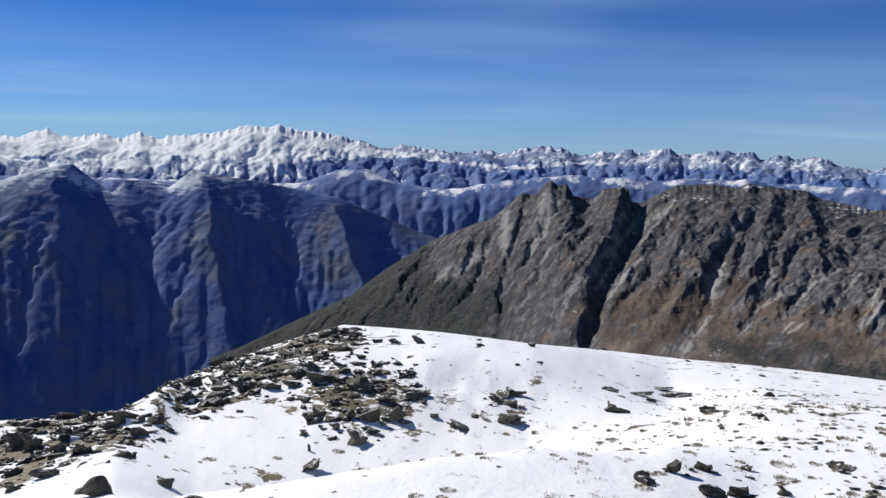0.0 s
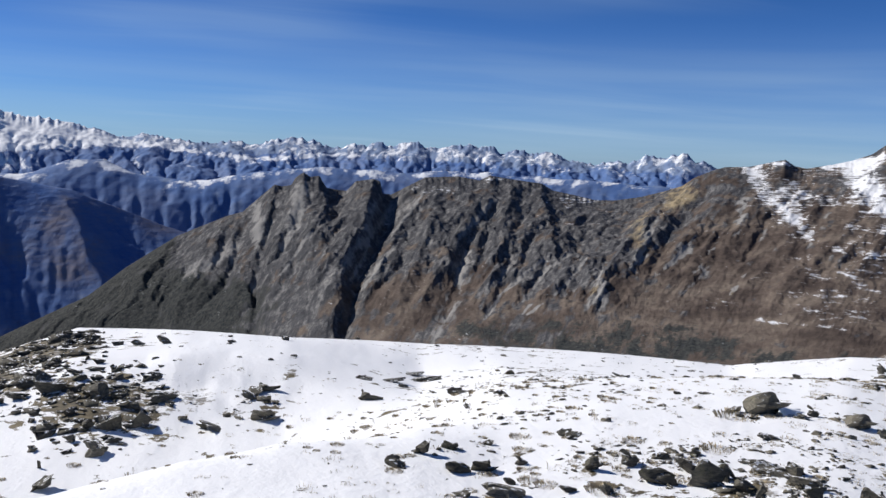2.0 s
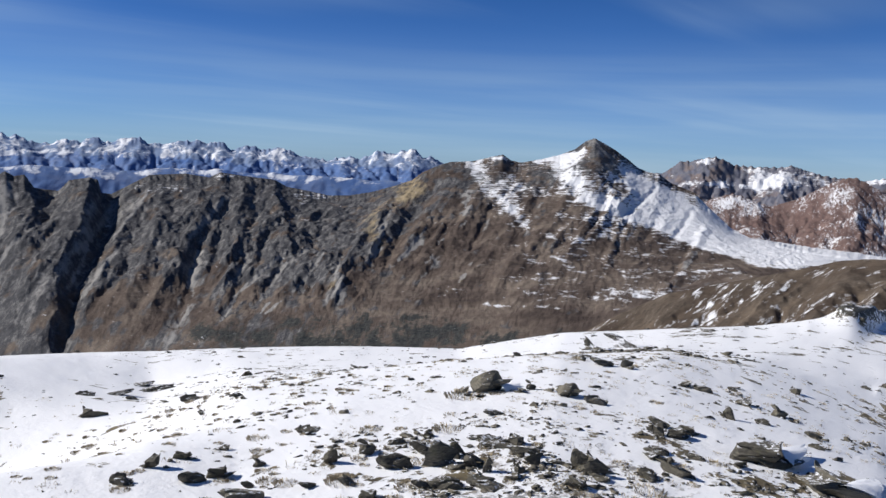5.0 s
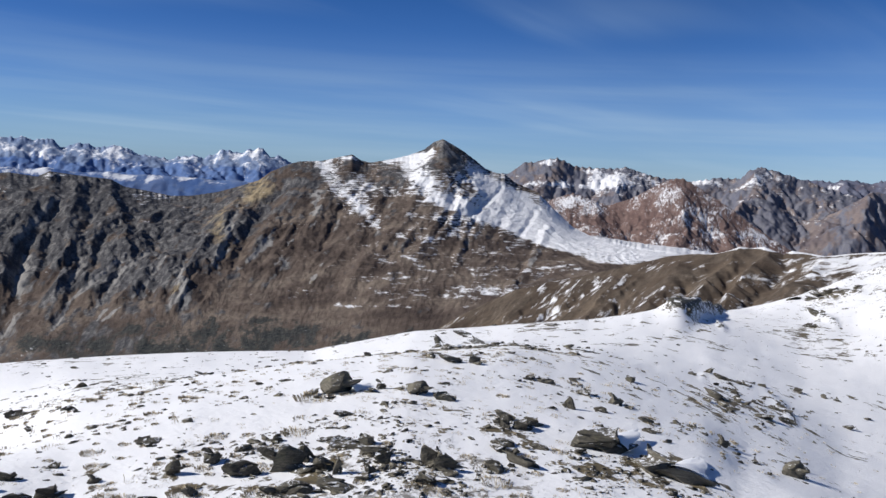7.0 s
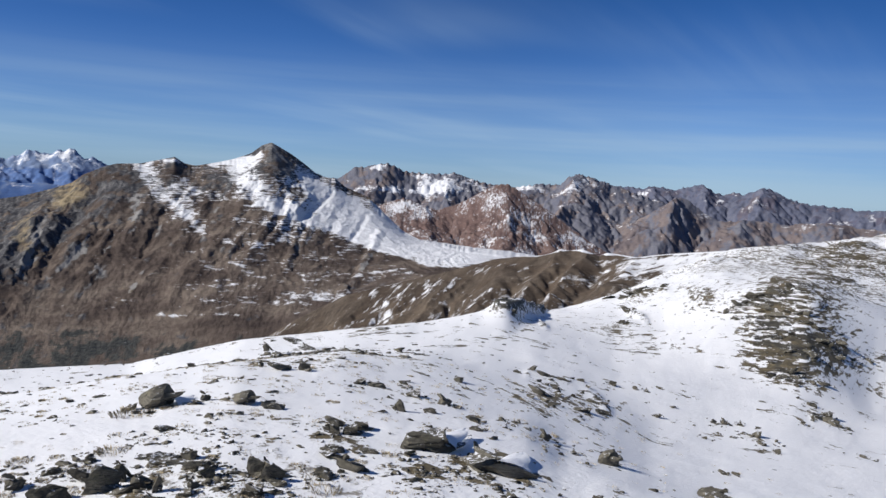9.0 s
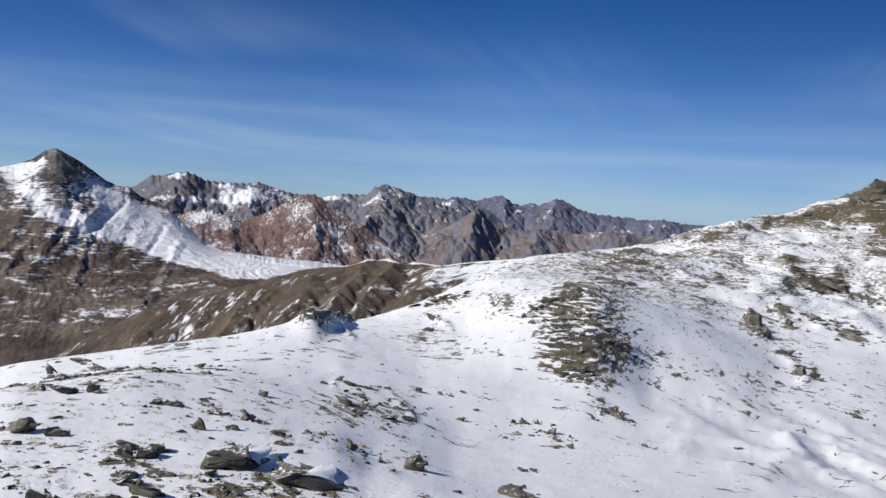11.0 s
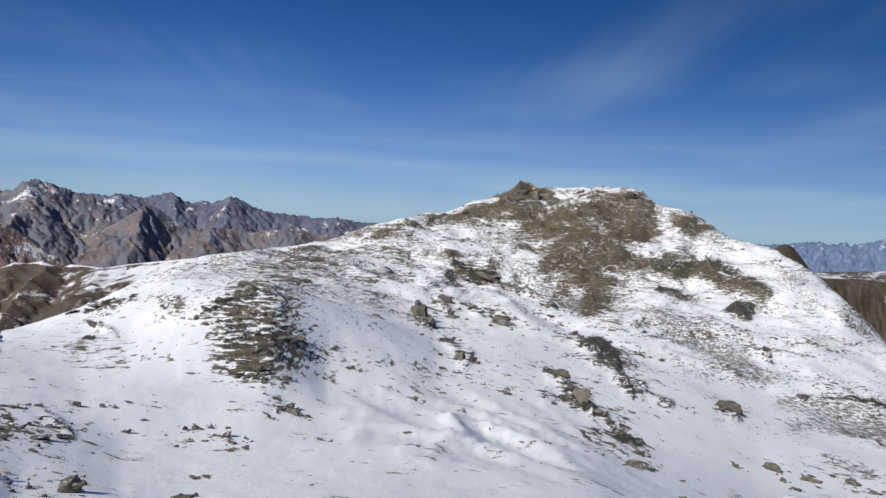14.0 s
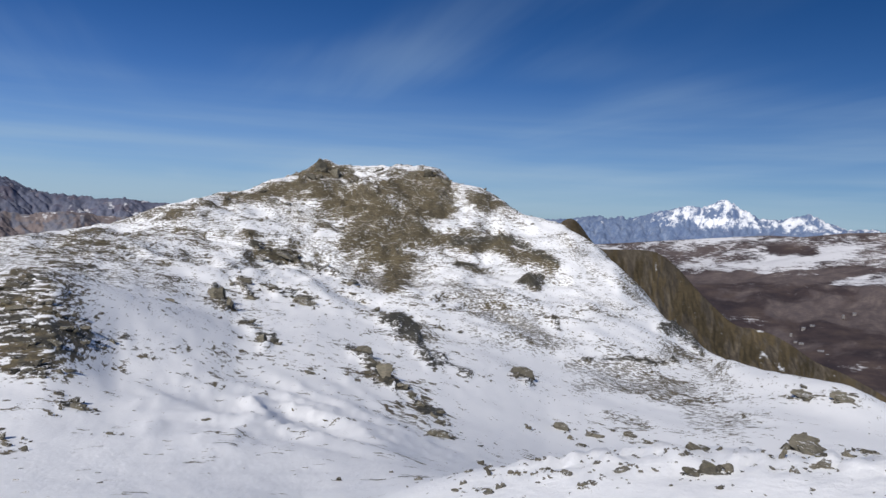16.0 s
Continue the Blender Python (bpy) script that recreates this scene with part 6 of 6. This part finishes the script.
OUTCROP = [(51.08, 11.16, 0.94, 0.43), (52.51, 10.52, 1.18, 0.52), (53.85, 10.17, 1.06, 0.38), (54.91, 9.72, 1.15, 0.46), (56.25, 9.06, 1.02, 0.39), (49.36, 7.23, 1.03, 0.48), (47.41, 6.55, 0.86, 0.33), (48.26, 8.45, 1.15, 0.41), (44.77, 8.52, 0.95, 0.28), (43.33, 7.52, 0.85, 0.24), (44.63, 5.54, 0.75, 0.37), (44.68, 5.19, 0.69, 0.31), (46.8, 4.9, 0.72, 0.33), (41.03, 5.58, 0.75, 0.26), (40.47, 6.46, 0.68, 0.23), (37.58, 5.81, 0.74, 0.32), (36.89, 5.98, 0.57, 0.21), (45.68, 4.16, 0.51, 0.26), (47.43, 3.57, 0.46, 0.23), (47.29, 6.12, 0.66, 0.33), (48.71, 5.72, 0.61, 0.31), (50.22, 9.25, 0.85, 0.35), (44.3, 6.83, 0.81, 0.25), (48.5, 9.76, 0.75, 0.27)]
CAIRN = [(3.64, 32.16, 0.32, 0.23)]
EDGE = [(44.02, -19.63, 0.61, 0.51), (45.98, -22.6, 1.02, 0.58), (43.11, -21.88, 0.41, 0.31), (44.9, -24.31, 1.3, 0.47), (45.45, -27.2, 0.9, 0.38), (11.78, -8.34, 0.49, 0.18), (10.35, -7.56, 0.42, 0.23), (10.34, -7.78, 0.24, 0.18), (11.29, -7.76, 0.13, 0.1), (12.7, -4.96, 0.12, 0.19), (26.38, -9.98, 0.28, 0.2), (12.55, -5.29, 0.12, 0.09), (12.32, -5.84, 0.12, 0.06), (10.68, -9.07, 0.12, 0.2), (39.21, -35.46, 2.32, 1.12), (9.96, -9.12, 0.3, 0.15), (38.41, -37.59, 0.84, 0.49), (40.01, -40.78, 1.29, 0.32), (12.25, -4.24, 0.13, 0.06), (63.4, -27.4, 1.93, 1.06), (58.6, -52.2, 2.52, 0.55), (55.8, -53.5, 1.94, 0.86), (10.48, -7.29, 0.27, 0.14), (43.33, -27.32, 0.94, 0.33)]
EDGE_MORE = [(38.08, -10.93, 0.28, 0.17), (41.19, -21.63, 0.53, 0.23), (17.11, -3.31, 0.12, 0.1)]
AREAS = [("west", WEST),
         ("spur", SPUR),
         ("spur", SPUR_MORE),
         ("hollow", HOLLOW),
         ("terrace", TERRACE),
         ("terrace_rocks", TERRACE_ROCKS),
         ("boulders", BOULDERS),
         ("slabs", SLABS),
         ("slope", SLOPE),
         ("nest", NEST),
         ("rim_rocks", RIM_ROCKS),
         ("crest", CREST),
         ("rim_more", RIM_MORE),
         ("outcrop", OUTCROP),
         ("cairn", CAIRN),
         ("edge", EDGE),
         ("edge", EDGE_MORE)]
WHERE = {"west": "on the rocky west edge", "spur": "on the stony spur", "hollow": "in the snow hollow", "terrace": "on the grassy snow terrace", "terrace_rocks": "in the stone cluster on the terrace",
         "boulders": "on the open snow", "slabs": "on the scoured slope", "slope": "on the snow slope", "nest": "above the snow bowl", "rim_rocks": "below the hill", "edge": "along the snow edge", "crest": "on the crest of the hill", "rim_more": "on the snowy hillside", "cairn": "alone on the snow ridge", "outcrop": "on the dark ledges of the outcrop"}


def stone(x, y, w, h, area):
    """One stone sunk a little into the ground."""
    ratio = h / w
    kind = 1 if ratio < (0.5 if area in ("west", "spur") else 0.68) else (0 if ratio < 1.45 else 2)
    name = "boulder" if w > 0.62 and kind != 1 else ("flat_stone" if kind == 1 else "stone")
    ob = new(name, STONES[kind][rng.integers(6)])
    deep = w * rng.uniform(0.55, 0.95)
    lift = h * (0.42 if kind else 0.36)
    z = float(ground_at(x, y)[0]) + lift * 0.55
    turn = math.degrees(math.atan2(-x, y)) + rng.uniform(-22, 22)
    ob.matrix_basis = pose(x, y, z, rng.uniform(-1, 1) * (20 if kind == 2 or area in ("west", "spur") else 9), rng.uniform(-1, 1) * (24 if kind == 2 or area in ("west", "spur", "outcrop") else 12), turn) @ Matrix.Diagonal((w * 0.53, deep * 0.5, max(h * 0.56, w * 0.1), 1))
    look_of = ("squarish lichen-grey schist block", "flat dark schist slab", "upright dark schist shard")[kind]
    size = "large " if w > 0.62 else ""
    tagged(ob, f"{size}{look_of} {WHERE[area]}", "rock", "stones " + WHERE[area])
    if w > 0.6 and kind != 2 and area in ("boulders", "slabs", "west"):
        tail = new("snow_tail", DRIFT)
        tail.parent = ob
        # the tail lies in the lee, away from the sun
        place = pose(x + 0.12 * w, y - 0.1 * w, z - lift * 0.5, 0, 0, 20) @ Matrix.Diagonal((w * 0.55, deep * 0.45, h * 0.36, 1))
        tail.matrix_basis = ob.matrix_basis.inverted() @ place
        tail["label"] = "wind-blown tail of snow"
    return ob


CLUSTERS = []
for area, batch in AREAS:
    for x, y, w, h in batch:
        far = area in ("rim_rocks", "nest", "rim_more", "outcrop")
        size = 0.9 if area == "outcrop" else 0.8 if far else (1.15 if area in ("slabs", "terrace_rocks") else (0.85 if area in ("west", "spur") else 1.0))
        stone(x, y, w * size, h * size * (0.8 if area == "slabs" else 1.0), area)
        if area in ("rim_rocks", "nest", "rim_more", "outcrop", "crest", "edge", "slabs", "terrace_rocks", "slope", "boulders"):
            CLUSTERS.append((x, y, w, 9 if far else (5 if area in ("slabs", "terrace_rocks", "edge") else 2)))


# ---- rubble, stubble and tufts: more than anyone could count ----
def scatter(count, weight, seed):
    """Random places on the ground; weight: a field on its grid."""
    r = np.random.default_rng(seed)
    cell = weight[:-1, :-1] * np.diff(P_D)[:, None] * P_D[:-1, None] * np.radians(np.diff(P_AZ))[None]
    c = np.cumsum(np.clip(cell, 0, None).ravel())
    k = np.searchsorted(c, r.uniform(0, c[-1], count))
    j, i = np.unravel_index(np.clip(k, 0, cell.size - 1), cell.shape)
    d = P_D[j] + r.uniform(0, 1, count) * (P_D[j + 1] - P_D[j])
    a = np.radians(P_AZ[i] + r.uniform(0, 1, count) * (P_AZ[i + 1] - P_AZ[i]))
    return d * np.sin(a), d * np.cos(a), d, r


def joined(name, V, Fc, mat, label, category):
    me = bpy.data.meshes.new(name)
    n, k = len(V), Fc.shape[1]
    me.vertices.add(n)
    me.vertices.foreach_set("co", V.astype(np.float32).ravel())
    me.loops.add(Fc.size)
    me.loops.foreach_set("vertex_index", Fc.astype(np.int32).ravel())
    me.polygons.add(len(Fc))
    me.polygons.foreach_set("loop_start", np.arange(0, Fc.size, k, dtype=np.int32))
    me.update(calc_edges=True)
    me.materials.append(mat)
    return tagged(new(name, me), label, category, "", "stuff")


def rubble(name, count, weight, sizes, seed, label, flat=0.45, mat=None, places=None):
    x, y, d, r = places or scatter(count, weight, seed)
    count = len(x)
    z = ground_at(x, y)
    shapes = [split_stone(2 if count < 1500 else 1, k % 3, 10) for k in range(8)]
    V, Fc, base = [], [], 0
    pick = r.integers(8, size=count)
    size = sizes(d, r)
    turn = np.arctan2(-x, y) + r.normal(0, 0.45, count)
    for k in range(count):
        v, f = shapes[pick[k]]
        c, s_ = math.cos(turn[k]), math.sin(turn[k])
        w = size[k] * np.array([1.0, r.uniform(0.45, 0.9), r.uniform(0.3, 0.9) * flat / 0.45 * 0.7])
        q = v * w * 0.5
        V.append(np.stack([q[:, 0] * c - q[:, 1] * s_ + x[k], q[:, 0] * s_ + q[:, 1] * c + y[k], q[:, 2] + z[k] + w[2] * 0.12], -1))
        Fc.append(f + base)
        base += len(v)
    return joined(name, np.concatenate(V), np.concatenate(Fc), mat or M_STONE, label, "rock")


SEEN = ((AA > -34) & (AA < 137)).astype(float)
near_field = SEEN * np.clip(BARE - 0.1, 0, 0.6) ** 1.3 * (DD < 56) * (DD > 8) * np.where(AA < 40, 1.0, 0.3)
rubble("rubble", 1700, near_field * np.where(DD > 38, 0.15, 1.0) / DD ** 1.2, lambda d, r: (0.04 + 0.0055 * d) * np.exp(r.normal(0.0, 0.5, len(d))), 3, "broken schist rubble poking through the snow")
rubble("small_stones", 700, SEEN * (DD > 8) * (DD < 45) * np.exp(-((AA - 30) / 34) ** 2) / DD ** 1.3, lambda d, r: (0.02 + 0.003 * d) * np.exp(r.normal(0.0, 0.45, len(d))), 5, "scattered small dark stones on the snow", 0.35)
speckle = SEEN * (DD > 8.5) * (DD < 30) * np.exp(-((AA - 45) / 15) ** 2) * np.clip(fine + 0.6 * mid + 0.05, 0, 1) ** 1.5
rubble("scree", 2400, speckle / DD ** 1.2, lambda d, r: (0.02 + 0.0033 * d) * np.exp(r.normal(0.0, 0.5, len(d))), 6, "small dark stones and frozen turf speckling the scoured snow", 0.4)
# splinters lying round the stones
r = np.random.default_rng(15)
cx, cy, cw = (np.array([v for *row, n in CLUSTERS for v in [row[k]] * n]) for k in range(3))
ca, cr = r.uniform(0, 6.283, len(cx)), cw * np.abs(r.normal(0.75, 0.6, len(cx)))
cx, cy = cx + np.cos(ca) * cr, cy + np.sin(ca) * cr
rubble("splinters", 0, None, lambda d, r: cw * np.clip(np.exp(r.normal(-1.3, 0.45, len(d))), 0.1, 0.6), 16, "dark schist splinters lying round the larger stones", 0.5, None, (cx, cy, np.hypot(cx, cy), r))
far_field = SEEN * np.clip(BARE - 0.08, 0, 0.5) * (DD >= 50) * (DD < 235) * np.where(DD < 90, 0.12, 1.0)
lip_field = SEEN * np.exp(-((DD - 14.0) / 2.2) ** 2) * smooth(104, 112, AA)
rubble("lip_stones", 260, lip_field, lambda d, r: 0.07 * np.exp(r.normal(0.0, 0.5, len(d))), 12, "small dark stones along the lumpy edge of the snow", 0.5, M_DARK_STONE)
rubble("hill_rubble", 6800, far_field / DD, lambda d, r: (0.0021 * d) * np.exp(r.normal(-0.1, 0.6, len(d))), 9, "dark rocks breaking through the snow of the hill", 0.6)
rubble("hill_stones", 700, SEEN * (DD >= 40) * (DD < 230) * (AA > 62) / DD ** 1.1, lambda d, r: (0.0018 * d) * np.exp(r.normal(0.0, 0.4, len(d))), 10, "single stones scattered over the far snow", 0.5)


def grass_material():
    m, t, p = material("dry_grass")
    rnd = node(t, "ShaderNodeNewGeometry").outputs["Random Per Island"]
    t.links.new(ramp(t, rnd, [(0.0, (0.2, 0.165, 0.11)), (0.5, (0.36, 0.3, 0.205)), (1.0, (0.52, 0.45, 0.32))]), p.inputs["Base Color"])
    p.inputs["Roughness"].default_value = 0.8
    return m


M_GRASS = grass_material()


def grass(name, count, weight, blades, height, spread, seed, label):
    """Tufts of thin curved blades."""
    x, y, d, r = scatter(count, weight, seed)
    z = ground_at(x, y)
    big = np.exp(r.normal(0, 0.4, count))
    k = np.repeat(np.arange(count), blades)
    n = len(k)
    a, out = r.uniform(0, 2 * np.pi, n), np.sqrt(r.uniform(0, 1, n))
    hgt = height * big[k] * r.uniform(0.5, 1.1, n)
    bx, by = x[k] + np.cos(a) * out * spread * 0.5 * big[k], y[k] + np.sin(a) * out * spread * 0.5 * big[k]
    lean = 0.15 + 0.55 * out
    wid = 0.0042 * np.clip(d[k] / 12, 0.8, 2)
    cs, sn = np.cos(a), np.sin(a)
    P0 = np.stack([bx - sn * wid, by + cs * wid, z[k] - 0.02], -1)
    P1 = np.stack([bx + sn * wid, by - cs * wid, z[k] - 0.02], -1)
    P2 = np.stack([bx + cs * hgt * lean * 0.4 + sn * wid * 0.7, by + sn * hgt * lean * 0.4 - cs * wid * 0.7, z[k] + hgt * 0.6], -1)
    P3 = np.stack([bx + cs * hgt * lean, by + sn * hgt * lean, z[k] + hgt * (1 - 0.25 * out)], -1)
    V = np.stack([P0, P1, P2, P3], 1).reshape(-1, 3)
    i = np.arange(n)[:, None] * 4
    Fc = np.concatenate([i + [0, 1, 2], i + [0, 2, 3]], 0)
    return joined(name, V, Fc, M_GRASS, label, "grass")


turf = SEEN * (DD > 8.5) * (DD < 20) * (0.25 + np.clip(mid + 0.2, 0, 1)) * np.exp(-((AA - 22) / 26) ** 2)
grass("grass_tufts", 260, turf / DD, 170, 0.024, 0.17, 21, "dry straw-coloured grass tufts sticking out of the snow")
scour = SEEN * (DD > 8.5) * (DD < 24) * (np.exp(-((AA - 46) / 17) ** 2) + 0.3 * np.exp(-((AA - 18) / 22) ** 2)) * np.clip(fine + 0.35, 0, 1)
grass("grass_stubble", 1700, scour / DD, 22, 0.018, 0.12, 22, "short frozen grass stubble on wind-scoured snow")

# ---- the village far down in the valley ----
m, t, p = material("house_wall")
M_WALL = m
t.links.new(ramp(t, noise_of(t, 0.4), [(0.3, (0.12, 0.11, 0.11)), (0.7, (0.22, 0.21, 0.205))]), p.inputs["Base Color"])
m, t, p = material("house_roof")
M_ROOF = m
t.links.new(ramp(t, noise_of(t, 0.3), [(0.45, (0.1, 0.095, 0.1)), (0.66, (0.26, 0.265, 0.285))]), p.inputs["Base Color"])


def house(x, y, z, w):
    top = new("house")
    top.matrix_basis = pose(x, y, z, 0, 0, math.degrees(math.atan2(-x, y)) + rng.uniform(-25, 25))
    d, h = w * 0.7, w * 0.5
    box = np.array([[sx * w / 2, sy * d / 2, sz] for sz in (-6, h) for sy in (-1, 1) for sx in (-1, 1)])
    bf = np.array([[0, 1, 5, 4], [1, 3, 7, 5], [3, 2, 6, 7], [2, 0, 4, 6], [4, 5, 7, 6], [0, 2, 3, 1]])
    wall = new("wall", plain_mesh("house_wall", box, bf, M_WALL))
    e = w * 0.56
    pr = np.array([[-e, -d * 0.62, h - 0.3], [e, -d * 0.62, h - 0.3], [-e, d * 0.62, h - 0.3], [e, d * 0.62, h - 0.3], [-e, 0, h + w * 0.26], [e, 0, h + w * 0.26]])
    rf = np.array([[0, 1, 5, 4], [3, 2, 4, 5], [0, 2, 3, 1], [2, 0, 4, 4], [1, 3, 5, 5]])
    me = bpy.data.meshes.new("house_roof")
    me.from_pydata(pr.tolist(), [], [list(dict.fromkeys(q)) for q in rf.tolist()])
    me.materials.append(M_ROOF)
    roof = new("roof", me)
    wall.parent = roof.parent = top
    tagged(top, "pale village house with a snow-dusted pitched roof", "house", "houses of the village")


for row in [[1804, -1589, -263, 15.0], [1804, -1618, -258, 18.5], [1790, -1632, -259, 15.1], [1779, -1648, -260, 13.4], [1710, -1484, -284, 12.6], [1688, -1483, -287, 18.7], [1619, -1441, -295, 15.1], [1627, -1468, -291, 13.7], [1606, -1470, -293, 21.2], [1584, -1470, -294, 12.0], [1534, -1435, -302, 14.6], [1844, -1756, -231, 10.6], [1844, -1794, -226, 14.2], [1712, -1613, -274, 9.8], [1770, -1520, -272, 9.7]]:
    house(row[0], row[1], row[2], row[3] * 0.62)
